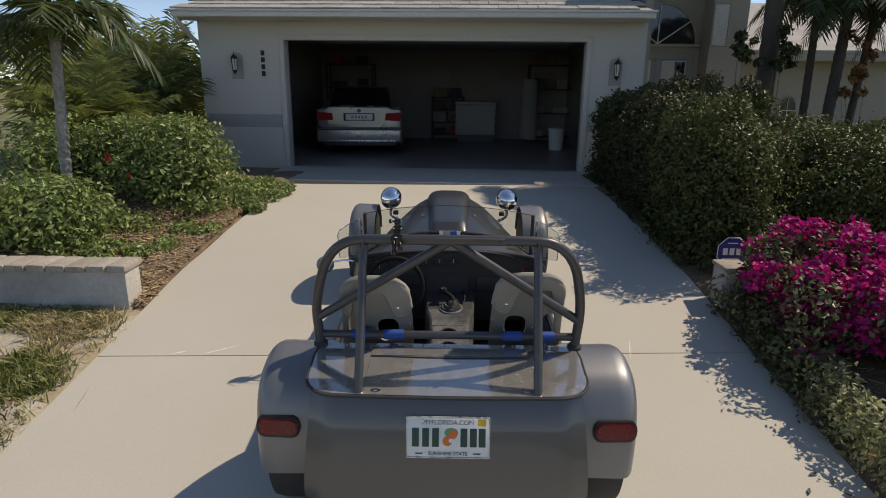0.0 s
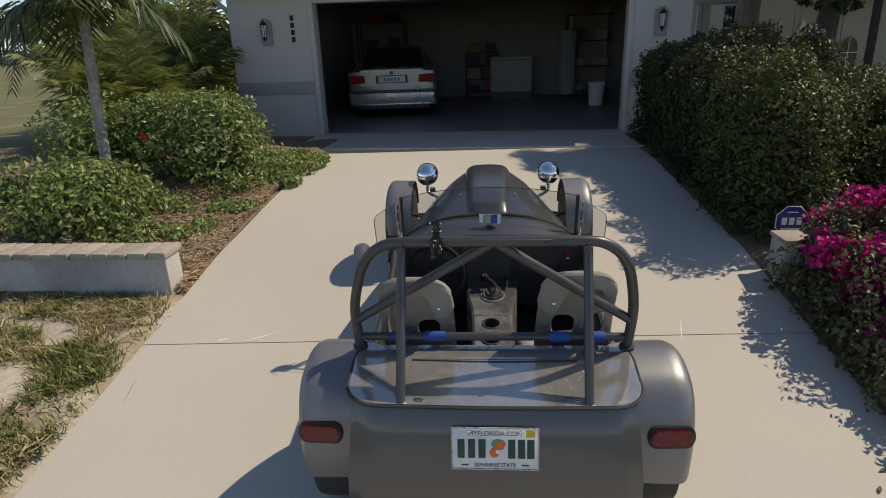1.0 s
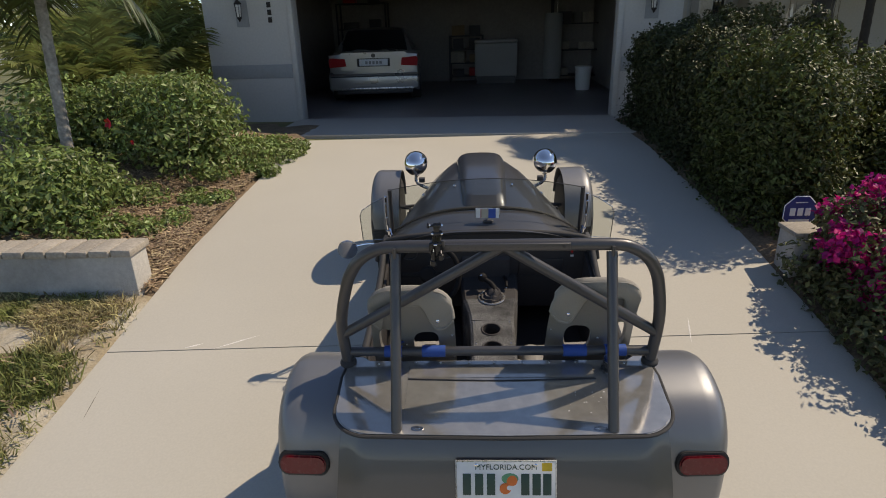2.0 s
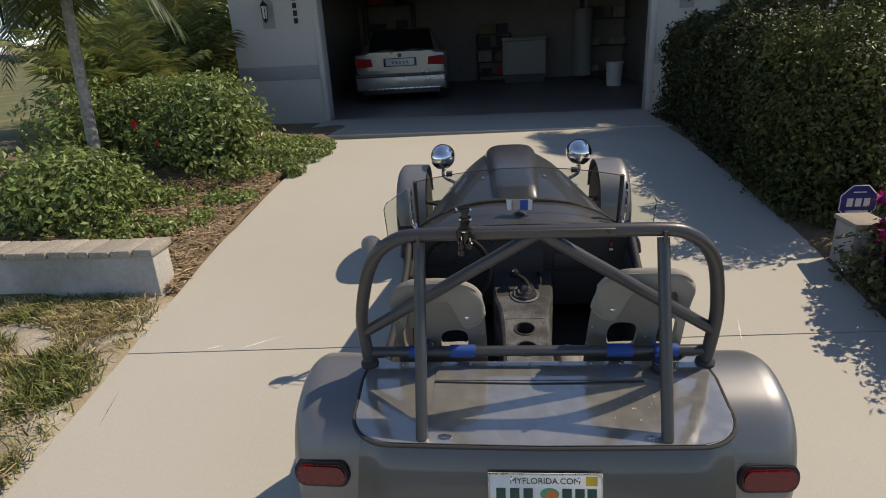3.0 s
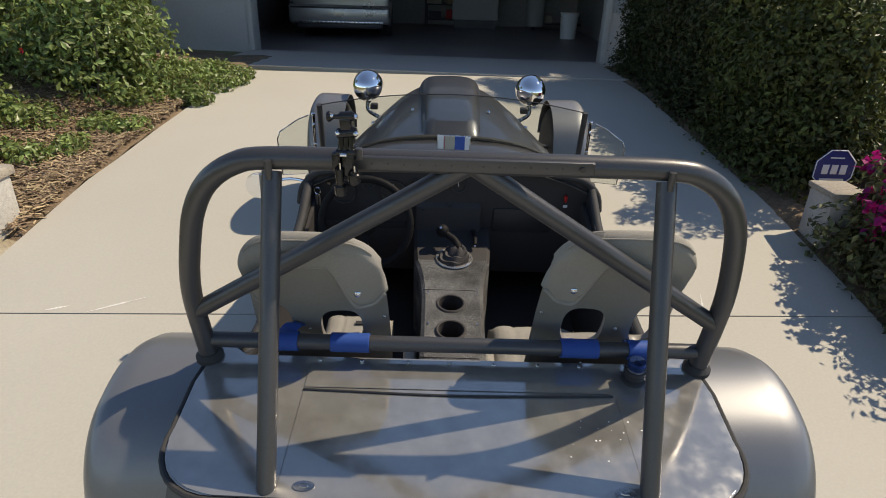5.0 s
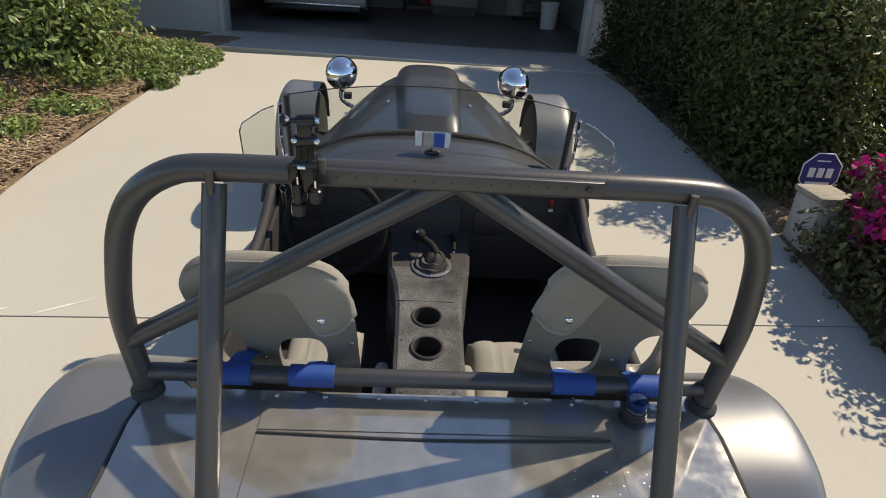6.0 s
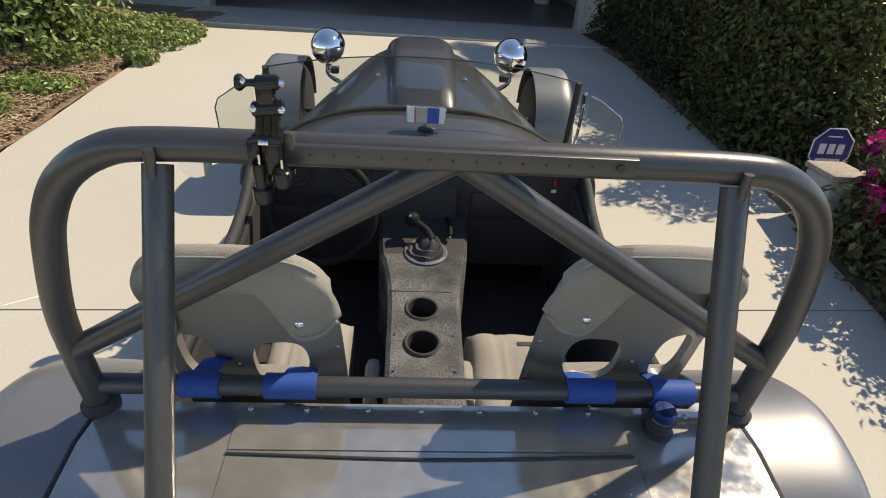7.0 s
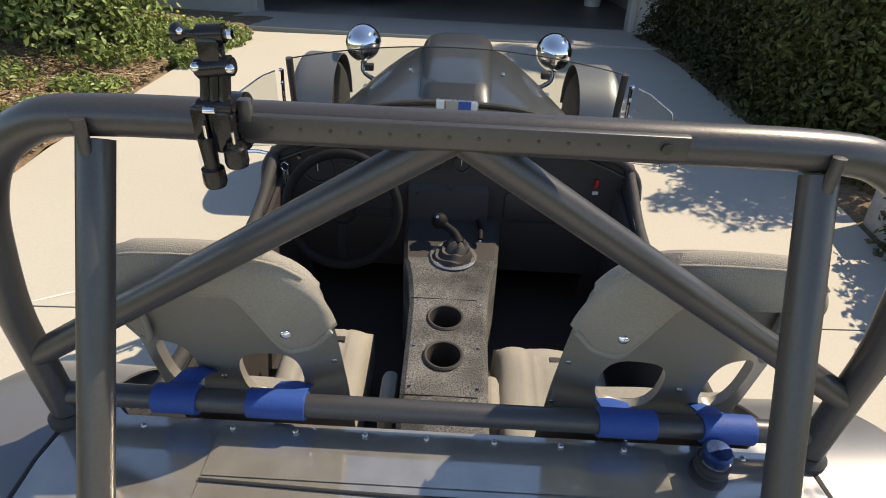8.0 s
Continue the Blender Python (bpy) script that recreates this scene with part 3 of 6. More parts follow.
tall = arched_window(2, 6.99, 0.72, 0.62, 1.25)
# Sun on the surround's left edge, put in as a white strip.
part("window_surround", prism([(-0.56, 0.0), (-0.42, 0.0), (-0.42, 0.78), (-0.47, 1.16), (-0.56, 0.95)], "y", -0.14, 0.0, 0.006), M["white"], tall, "white strip painted for the sun on the surround's edge")
arched_window(3, 7.66, 0.66, 0.40, 0.96)
# Flat pale rectangle with a cream border on the pier's front.
pale_panel = tagged(new("window_4"), "tall pale framed panel on the entry pier", "window", kind="structure")
pale_panel.matrix_world = HOUSE @ pose(4.88, 2.2, 2.50)
part("pane", box(-0.13, 0.13, -0.012, 0.0, 0.0, 0.72), M["lamp_glass"], pale_panel, "flat pale panel")
part("window_frame", tube([(-0.14, -0.012, 0.0), (0.14, -0.012, 0.0), (0.14, -0.012, 0.73), (-0.14, -0.012, 0.73), (-0.14, -0.012, 0.0)], 0.016, 8), M["cream"], pale_panel)
wing_roof = tagged(new("wing_roof"), "pale tiled roof over the house's wing", "roof", kind="structure")
wing_roof.matrix_world = HOUSE
part("roof_slope", thick(loft([[(5.38, 4.4, 2.50), (18.5, 4.4, 2.50)], [(5.38, 9.5, 4.14), (18.5, 9.5, 4.14)]]), 0.09), M["roof"], wing_roof)
part("fascia", box(5.38, 18.5, 4.36, 4.4, 2.36, 2.50, 0.005), M["cream"], wing_roof, "cream fascia board")
bm = bmesh.new()
for j in range(10):
    y = 4.45 + j * 0.45
    box(5.38, 18.5, y - 0.02, y + 0.025, 2.54 + (y - 4.4) * 0.3216, 2.565 + (y - 4.4) * 0.3216, bm=bm)
part("tile_course", bm, M["roof"], wing_roof, kind="stuff")


# ---- planter walls with stone caps ----
def planter_wall(name, x0, x1, y, z0, h, label, n):
    ob = tagged(thing(name, label, "planter wall"), kind="structure")
    part("body", box(x0, x1, y, y + 0.20, z0 - 0.2, z0 + h - 0.05, 0.008), M["block"], ob, "white painted rendered block")
    w0 = (x1 - x0 + 0.04) / n
    for k in range(n):
        a = x0 - 0.02 + k * w0
        c = part("cap_stone", box(a + 0.004, a + w0 - 0.004, y - 0.03 + random.uniform(-.006, .006), y + 0.23, z0 + h - 0.05, z0 + h + random.uniform(-.004, .004), 0.012), M["cap"], ob)
    return ob


planter_wall("planter_wall", -6.2, -2.32, 4.685, 0.05, 0.372, "low white rendered planter wall with a stone cap", 27)
pier = tagged(thing("planter_wall", "short white rendered wall end beside the driveway", "planter wall"), kind="structure")
part("body", box(2.045, 2.225, 4.83, 5.045, -0.1, 0.39, 0.012), M["block"], pier, "white painted rendered block")
part("cap_stone", box(2.033, 2.245, 4.815, 5.06, 0.39, 0.425, 0.012), M["cap"], pier)
part("body", box(2.225, 6.0, 4.85, 5.03, -0.2, 0.39, 0.008), M["block"], pier)

sign = thing("yard_sign", "blue octagonal security yard sign on a thin stake", "sign", pose(2.235, 5.17, -0.045))
octo = [(0.125 * math.cos(a), 0.50 + 0.125 * math.sin(a)) for a in (math.pi / 8 + math.pi / 4 * k for k in range(8))]
face = part("face", prism(octo, "y", 0.0, 0.006, 0.002), M["sign_blue"], sign)
rim = [(1.0 * (x), 0.5 + (z - 0.5)) for x, z in octo]
part("rim", tube([(x * 0.97, -0.002, 0.5 + (z - 0.5) * 0.97) for x, z in rim + rim[:1]], 0.0035, 6), M["white"], sign, "pale border line")
part("stake", cyl((0, 0.01, 0.0), (0, 0.01, 0.45), 0.006, seg=8), M["steel"], sign)
for x in (-0.052, 0.0, 0.052):
    part("emblem", box(x - 0.019, x + 0.019, -0.004, 0.0, 0.472, 0.528, 0.002), M["white"], face, "plain white emblem block")
part("caption_bar", box(-0.07, 0.07, -0.003, 0.0, 0.432, 0.446), M["white"], face)
part("caption_bar", box(-0.04, 0.04, -0.003, 0.0, 0.565, 0.572), M["white"], face)

# ---- the open two-seat sports car ----
CAR = pose(0, 3.0, -0.16, math.degrees(math.atan(0.14)))
car = thing("sports_car", "open two-seat kit sports car, metallic grey with a tubular roll bar", "car", CAR)
SIDES = (-1, 1)


# rear deck: flat polished sheet with round rear corners
def deck_outline(grow=0.0, y_front=0.105):
    pts = [(-0.455, y_front - 0.027), (-0.480, y_front), (-0.528 - grow, y_front), (-0.540 - grow, 0.0), (-0.536 - grow, -0.12)]
    for a in np.linspace(180, 270, 9):
        pts.append((-0.417 + (0.120 + grow) * math.cos(radians(a)), -0.144 + (0.120 + grow) * math.sin(radians(a))))
    pts += [(-0.2, -0.269 - grow), (0.0, -0.272 - grow)]
    left = pts[:-1]
    return pts + [(-x, y) for x, y in left[::-1]]


deck = part("rear_deck", prism(deck_outline(-0.004), "z", 0.772, 0.786, 0.003), M["alloy"], car, "polished aluminium deck, scratched and reflecting the sky")
edge = [(x, y, 0.779) for x, y in deck_outline(0.002)]
part("deck_edge_trim", tube(edge, 0.0058, 8), M["rubber"], car, "black rubber edge trim")
# raised strip at the front of the deck
lip = part("deck_lip", prism([(0.073, 0.787), (-0.008, 0.7866), (-0.010, 0.7880), (0.073, 0.7900)], "x", -0.31, 0.325, 0.001), M["alloy"], car, "folded aluminium strip on the deck")
part("hinge", tube(smooth_path([(-0.31, -0.017, 0.7885), (0.0, -0.025, 0.7885), (0.325, -0.017, 0.7885)], 6), 0.0022, 6), M["black"], car, "thin dark seam")
part("panel_seam", box(-0.3105, -0.3095, -0.250, -0.02, 0.7858, 0.7863), M["tube"], deck)
part("panel_seam", box(0.3305, 0.3315, -0.24, -0.02, 0.7858, 0.7863), M["tube"], deck)
for x in (-0.20, -0.10, -0.012, 0.085, 0.18, 0.27, 0.44, -0.42, -0.29):
    part("rivet", ball((x, 0.064, 0.7925 if -0.31 < x < 0.325 else 0.787), 0.0045, 10, 6, (1, 1, 0.6)), M["steel"], car)
for x in (-0.264, 0.295):
    part("deck_nut", lathe([(0.017, 0.7855), (0.017, 0.7878), (0.008, 0.788), (0.007, 0.7895), (0.002, 0.790)], 16, Matrix.Translation((x, -0.240, 0)) @ Matrix.Diagonal((1.15, 0.62, 1, 1))), M["steel"], car)
filler = part("filler_neck", lathe([(0.026, 0.785), (0.026, 0.791), (0.019, 0.794), (0.019, 0.799), (0.023, 0.801), (0.023, 0.806), (0.020, 0.808), (0.023, 0.810), (0.023, 0.818), (0.018, 0.820)], 24, Matrix.Translation((0.381, 0.036, 0))), M["black"], car, "black ribbed filler neck")
part("filler_ring", lathe([(0.0200, 0.820), (0.0200, 0.8235)], 24, Matrix.Translation((0.381, 0.036, 0))), M["steel"], filler)
part("filler_cap", lathe([(0.0195, 0.8235), (0.0200, 0.836), (0.0165, 0.840), (0.003, 0.841)], 24, Matrix.Translation((0.381, 0.036, 0))), M["blue_cap"], filler, "blue anodised cap")

g = random.Random(9)
bm = bmesh.new()
for k in range(18):
    x, y, r = g.gauss(0.30, 0.06), g.gauss(-0.11, 0.06), g.uniform(0.0006, 0.0030)
    if x > 0.44 and y < -0.18:
        continue
    bmesh.ops.create_circle(bm, cap_ends=True, segments=7, radius=r, matrix=Matrix.Translation((x, y, 0.7864)) @ Matrix.Diagonal((1, g.uniform(0.5, 1), 1, 1)))
tagged(part("dried_splashes", bm, M["white"], deck, "small dried white splashes"), kind="stuff")
# rear body panel, sloping out downwards
rows = []
for ly, lz, hw in ((-0.262, 0.775, 0.505), (-0.290, 0.735, 0.510), (-0.322, 0.67, 0.514), (-0.350, 0.60, 0.520), (-0.374, 0.50, 0.530), (-0.384, 0.40, 0.536), (-0.377, 0.30, 0.53), (-0.35, 0.22, 0.50)):
    row = []
    for u in np.linspace(-1, 1, 41):
        a = abs(u)
        k = smooth01((a - 0.80) / 0.20)
        row.append((u * hw, ly + 0.028 * k * k + 0.008 * a * a, lz))
    rows.append(row)
part("rear_panel", thick(loft(rows), 0.004), M["paint"], car, "metallic grey rear body panel")

# body sides, floor, bulkheads
for s in SIDES:
    out = [(-0.08, 0.20), (1.22, 0.15), (1.22, 0.70), (1.06, 0.66), (0.85, 0.60), (0.30, 0.60), (0.12, 0.70), (0.08, 0.762), (-0.08, 0.762)]
    part("body_side", prism(out, "x", s * 0.520, s * 0.548, 0.006), M["paint"], car, "metallic grey side panel")
    part("side_lining", prism([(0.12, 0.16), (1.15, 0.16), (1.15, 0.64), (0.85, 0.585), (0.3, 0.585), (0.13, 0.68)], "x", s * 0.506, s * 0.518), M["vinyl"], car, "black vinyl side lining")
    part("side_rail", tube(smooth_path([(s * 0.534, 0.12, 0.705), (s * 0.534, 0.30, 0.606), (s * 0.534, 0.85, 0.606), (s * 0.534, 1.06, 0.668), (s * 0.534, 1.14, 0.70)], 6), 0.016, 10), M["rubber"], car, "padded black side rail")
part("cockpit_floor", box(-0.52, 0.52, -0.36, 1.9, 0.15, 0.17), M["vinyl"], car)
part("rear_bulkhead", box(-0.50, 0.50, 0.072, 0.092, 0.17, 0.772), M["vinyl"], car)
for s in SIDES:
    part("footwell_closer", box(min(s * 0.464, s * 0.524), max(s * 0.464, s * 0.524), 1.141, 1.156, 0.15, 0.66), M["vinyl"], car)
part("firewall", box(-0.46, 0.46, 1.75, 1.77, 0.17, 0.60), M["vinyl"], car)
for s in SIDES:
    part("footwell_side", prism([(1.14, 0.16), (1.76, 0.16), (1.76, 0.58), (1.14, 0.66)], "x", s * 0.462, s * 0.470), M["vinyl"], car)


# rear wings
def wing_profile(pts, n=5):
    return [(p.x, p.y) for p in smooth_path([(a, b, 0) for a, b in pts], n)]


def wing(pts, x_in, x_out, crown, s):
    prof = wing_profile(pts)
    rows = []
    for t in (0, .1, .25, .45, .65, .8, .88, .94, .98, 1.0):
        x = x_in + (x_out - x_in) * t
        inset = crown * max(0.0, (t - 0.70) / 0.30) ** 3.0 + 0.006 * (1 - t)
        row = []
        m = len(prof)
        for i, (ly, lz) in enumerate(prof):
            a, b = prof[max(0, i - 1)], prof[min(m - 1, i + 1)]
            d = Vector((b[0] - a[0], b[1] - a[1])).normalized()
            nrm = Vector((-d.y, d.x))
            row.append((s * x, ly + nrm.x * inset, lz + nrm.y * inset))
        rows.append(row)
    bm = loft(rows)
    return bm


REAR = [(0.48, 0.30), (0.44, 0.44), (0.36, 0.585), (0.25, 0.695), (0.12, 0.754), (-0.01, 0.745), (-0.09, 0.703), (-0.145, 0.635), (-0.178, 0.550), (-0.196, 0.45), (-0.203, 0.34)]
for s in SIDES:
    w_ = part("rear_wing", thick(wing(REAR, 0.538, 0.765, 0.048, s), 0.004), M["silver"], car, "metallic silver rear mudguard")
    lamp_m = pose(s * 0.666, -0.172, 0.556, -16, 0, s * 2)
    lo = [(0.083 * (1 if k < 9 else -1) * 1.0 - (0.030 if k < 9 else -0.030) + 0.030 * math.cos(a), 0.038 * math.sin(a)) for k, a in enumerate(list(np.linspace(-math.pi / 2, math.pi / 2, 9)) + list(np.linspace(math.pi / 2, 1.5 * math.pi, 9)))]
    g = part("tail_lamp", prism([(x * 1.07, z * 1.20) for x, z in lo], "y", -0.006, 0.03, 0.003), M["rubber"], w_, "black rubber lamp bezel")
    g.matrix_local = lamp_m
    bm = prism([(x * 0.96, z * 0.92) for x, z in lo], "y", -0.016, -0.004, 0.005)
    bm2 = part("lens", bm, M["red_lens"], g, "ribbed red lens")
    # tyre and rim
    wheel = part("rear_wheel", lathe([(0.16, -0.085), (0.27, -0.092), (0.295, -0.080), (0.302, -0.05), (0.302, 0.05), (0.295, 0.080), (0.27, 0.092), (0.16, 0.085)], 40), M["rubber"], car, "black tyre")
    wheel.matrix_local = pose(s * 0.655, 0.135, 0.302, 0, 90, 0)
    part("rim", lathe([(0.02, -0.05), (0.10, -0.04), (0.165, -0.09), (0.165, 0.09), (0.10, 0.07), (0.02, 0.06)], 30), M["steel"], wheel)

# number plate on the rear panel
plate_m = pose(0.0055, -0.336, 0.656, -22.5, 0, 0)
plate = part("number_plate", box(-0.1525, 0.1525, -0.004, 0.0, -0.076, 0.076, 0.002), M["plate"], car, "white number plate with orange and green print")
plate.matrix_local = plate_m
part("plate_frame", tube([(-0.150, -0.004, -0.073), (0.150, -0.004, -0.073), (0.150, -0.004, 0.073), (-0.150, -0.004, 0.073), (-0.150, -0.004, -0.073)], 0.003, 6), M["steel"], plate)
up = pose(0, -0.0055, 0, 90, 0, 0)
words("MYFLORIDA.COM", 0.0235, up @ pose(0.0, 0.0545, 0), M["ink"], plate)
words("SUNSHINE STATE", 0.0185, up @ pose(0.0, -0.0585, 0), M["ink"], plate)
for x in (-0.105, 0.105):
    part("dash", box(x - 0.013, x + 0.013, -0.006, -0.004, -0.0605, -0.0565), M["ink"], plate)
for x in (-0.118, -0.081, -0.045, 0.058, 0.092, 0.124):
    part("plate_character", box(x - 0.0125, x + 0.0125, -0.0062, -0.0035, -0.034, 0.034, 0.001), M["ink"], plate, "plain dark character bar")
part("green_patch", ball((0.012, -0.004, 0.018), 0.022, 14, 8, (1.2, 0.08, 0.8)), M["green"], plate)
part("orange_patch", ball((0.018, -0.005, 0.012), 0.017, 14, 8, (1, 0.1, 1)), M["orange"], plate)
part("orange_patch", ball((-0.002, -0.0055, -0.013), 0.018, 14, 8, (1, 0.1, 1)), M["orange"], plate)
part("blossom", ball((0.010, -0.007, -0.010), 0.008, 10, 6, (1, 0.1, 1)), M["white"], plate)
part("sticker", box(0.108, 0.138, -0.0062, -0.0035, 0.043, 0.068), M["yellow"], plate, "yellow renewal sticker")
for x in (-0.09, 0.09):
    part("screw", ball((x, -0.005, 0.062), 0.0055, 10, 6, (1, 0.6, 1)), M["chrome"], plate)

# ---- roll bar ----
TR = 0.0195
half = [(-0.530, 0.073, 0.780), (-0.533, 0.073, 0.84), (-0.537, 0.074, 0.93), (-0.530, 0.067, 1.00), (-0.512, 0.059, 1.085), (-0.488, 0.050, 1.162), (-0.450, 0.042, 1.224), (-0.396, 0.037, 1.263), (-0.335, 0.034, 1.276), (-0.17, 0.033, 1.278), (0, 0.033, 1.278)]
hoop_pts = [(x + 0.006 * smooth01((z - 0.9) / 0.3), y, z) for x, y, z in half + [(-x, y, z) for x, y, z in half[-2::-1]]]
part("roll_hoop", tube(smooth_path(hoop_pts, 4), TR, 20), M["tube"], car, "satin grey steel roll hoop")
for s in SIDES:
    stay = part("rear_stay", tube([(s * 0.332 + 0.004, -0.245, 0.780), (s * 0.332 + 0.007, 0.026, 1.256)], TR * 0.86, 20), M["tube"], car, "straight rear stay tube")
    part("stay_stub", cyl((s * 0.332 + 0.007, 0.008, 1.250), (s * 0.332 + 0.007, 0.010, 1.282), 0.006, seg=10), M["tube"], stay)
    part("diagonal_brace", tube([(s * 0.530, 0.074, 0.915), (s * 0.006 + 0.008, 0.035, 1.272)], TR * 0.92, 20), M["tube"], car, "diagonal brace tube")
    part("hoop_boot", lathe([(0.029, 0.784), (0.029, 0.794), (0.024, 0.800), (0.021, 0.803)], 20, Matrix.Translation((s * 0.530, 0.073, 0))), M["rubber"], car, "black rubber boot")
part("harness_bar", tube([(-0.532, 0.078, 0.832), (0.532, 0.078, 0.832)], TR * 0.86, 20), M["tube"], car, "horizontal harness bar")
# high-level brake strip on the hoop
strip = part("brake_light_strip", box(-0.200, 0.210, 0.011, 0.020, 1.270, 1.293, 0.002), M["tube"], car, "grey strip with a row of small dots")
for k in range(13):
    x = -0.155 + k * 0.026
    part("led", cyl((x, 0.012, 1.282), (x, 0.0102, 1.282), 0.0018, seg=8), M["black"], strip)
for x in (-0.185, 0.19):
    part("strip_screw", cyl((x, 0.012, 1.282), (x, 0.0085, 1.282), 0.005, seg=10), M["black"], strip)
# blue harness straps wound round the bar
for x, w_ in ((-0.366, 0.062), (-0.224, 0.082), (0.266, 0.080), (0.406, 0.072)):
    r0 = TR * 0.86
    ribs = [(r0 + (0.0046 if k % 2 else 0.0039), -w_ / 2 + w_ * k / 30) for k in range(31)]
    st = part("harness_strap", lathe([(r0 + 0.001, -w_ / 2), *ribs, (r0 + 0.001, w_ / 2)], 22, pose(x, 0.078, 0.832, 0, 90, 0)), M["strap"], car, "blue ribbed webbing strap wound round the bar", sharp=40)
    if x < -0.3:
        way = [(x, 0.092, 0.844), (x + 0.004, 0.106, 0.842), (x + 0.010, 0.120, 0.843), (x + 0.014, 0.138, 0.832), (x + 0.006, 0.180, 0.78), (x, 0.23, 0.67), (x - 0.006, 0.27, 0.52)]
    else:
        way = [(x, 0.094, 0.824), (x + 0.002, 0.115, 0.816), (x + 0.003, 0.140, 0.802), (x + 0.004, 0.165, 0.78), (x + 0.003, 0.19, 0.73), (x, 0.23, 0.63), (x - 0.006, 0.27, 0.52)]
    tail = smooth_path(way, 5)
    rows = [[(p.x - w_ * 0.30, p.y, p.z), (p.x, p.y, p.z + 0.003), (p.x + w_ * 0.30, p.y, p.z - 0.004)] for p in tail]
    part("strap_tail", thick(loft(rows), 0.003), M["strap"], st)


# ---- seats ----
def seat(cx, dz, x_in, x_out, front):
    """A moulded shell with two harness holes under a padded cover; cx its middle, dz its lift."""
    o = 1 if cx > 0 else -1
    n_u, n_v = 44, 60
    z_low, z_high = 0.34, 1.076

    def hw(z):
        pts = ((0.30, 0.155), (0.74, 0.155), (0.84, 0.152), (0.90, 0.149), (0.97, 0.145), (1.03, 0.136), (1.05, 0.130), (1.066, 0.123), (1.076, 0.116))
        for (a, x), (b, y) in zip(pts, pts[1:]):
            if z <= b:
                return x + (y - x) * (z - a) / (b - a)
        return pts[-1][1]

    def at(u, z, off):
        tilt = Vector((-1, 0.0 + 0.25)).normalized()
        wrap = 0.030 * abs(u) ** 3 * (1 - 0.75 * smooth01((z - 0.88) / 0.15)) + 0.010 * max(0, (z - 1.02) / 0.056) ** 3
        z -= (0.046 * abs(u) ** 7 + 0.010 * abs(u) ** 2) * max(0, (z - 0.94) / 0.136) ** 1.5
        y = 0.118 + (0.934 - z) * 0.20
        return (cx + u * hw(z), y - (off - wrap) * 0.97, z + dz - 0.24 * (off - wrap))

    spots = [(-o * 0.32, 0.30, 0.802, 0.062), (o * 0.60, 0.21, 0.810, 0.062)]

    def hole_k(u, z):
        best = (9.0, None)
        for s_ in spots:
            k = (abs((u - s_[0]) / s_[1]) ** 2.8 + abs((z - s_[2]) / s_[3]) ** 2.8) ** (1 / 2.8)
            best = min(best, (k, s_), key=lambda q: q[0])
        return best

    zs = [z_low + (z_high - z_low) * j / n_v for j in range(n_v + 1)]

    def sheet(keep, off, snap=None):
        bm = bmesh.new()
        idx = {}
        for j in range(n_v):
            for i in range(n_u):
                u, z = -1 + 2 * (i + 0.5) / n_u, (zs[j] + zs[j + 1]) / 2
                if not keep(u, z):
                    continue
                q = []
                for a, b in ((i, j), (i + 1, j), (i + 1, j + 1), (i, j + 1)):
                    if (a, b) not in idx:
                        uu, zz = -1 + 2 * a / n_u, zs[b]
                        if snap:
                            uu, zz = snap(uu, zz)
                        idx[a, b] = bm.verts.new(at(uu, zz, off))
                    q.append(idx[a, b])
                bm.faces.new(q)
        return bm

    def to_hole(u, z):
        k, s_ = hole_k(u, z)
        if 0.05 < k < 1.28 and (k < 1.0 or any(hole_k(u + du, z + dz_)[0] < 1 for du in (-1 / n_u, 1 / n_u) for dz_ in (-0.0062, 0.0062))):
            return s_[0] + (u - s_[0]) / k, s_[2] + (z - s_[2]) / k
        return u, z

    ob = part("seat", thick(sheet(lambda u, z: hole_k(u, z)[0] >= 1, 0.0, to_hole), 0.014), M["shell"], car, "smooth taupe moulded seat shell with harness holes", sharp=50)

    def edge_z(u):
        w_ = u * o
        return 1.008 - 0.128 * (smooth01((w_ - 0.60) / 0.16) if w_ > 0 else smooth01((-w_ - 0.26) / 0.36)) + 0.022 * smooth01((abs(u) - 0.78) / 0.22)

    # the padded cover: a closed pillow over the top of the shell, open flaps hanging at both sides
    bm = bmesh.new()
    nu, nv = 48, 26
    sides = []
    for rear in (True, False):
        grid = []
        for j in range(nv + 1):
            v = j / nv
            row = []
            for i in range(nu + 1):
                u = -1.035 + 2.07 * i / nu
                lo = edge_z(max(-1, min(1, u)))
                z = lo + (z_high + 0.003 - lo) * v
                k = math.sqrt(max(0.0, 1 - abs(u / 1.035) ** 14)) * math.sqrt(max(0.0, 1 - v ** 9)) * (0.55 + 0.45 * smooth01(v / 0.12))
                pucker = 0.0012 * noise.noise((u * 5 + cx * 9, z * 30, 1.0))
                row.append(bm.verts.new(at(u, z, 0.002 + 0.014 * k + pucker * k if rear else 0.002 - 0.016 * k)))
            grid.append(row)
        for r0, r1 in zip(grid, grid[1:]):
            for i in range(nu):
                bm.faces.new((r0[i], r0[i + 1], r1[i + 1], r1[i]))
        sides.append(grid)
    for i in range(nu):
        bm.faces.new((sides[0][0][i], sides[0][0][i + 1], sides[1][0][i + 1], sides[1][0][i]))
    bmesh.ops.remove_doubles(bm, verts=bm.verts[:], dist=0.0004)
    bmesh.ops.recalc_face_normals(bm, faces=bm.faces)
    part("seat_cover", bm, M["fabric"], ob, "taupe woven padded cover", sharp=75)
    rim = [at(u, 1.0725, 0.0125) for u in np.linspace(-0.95, 0.95, 25)]
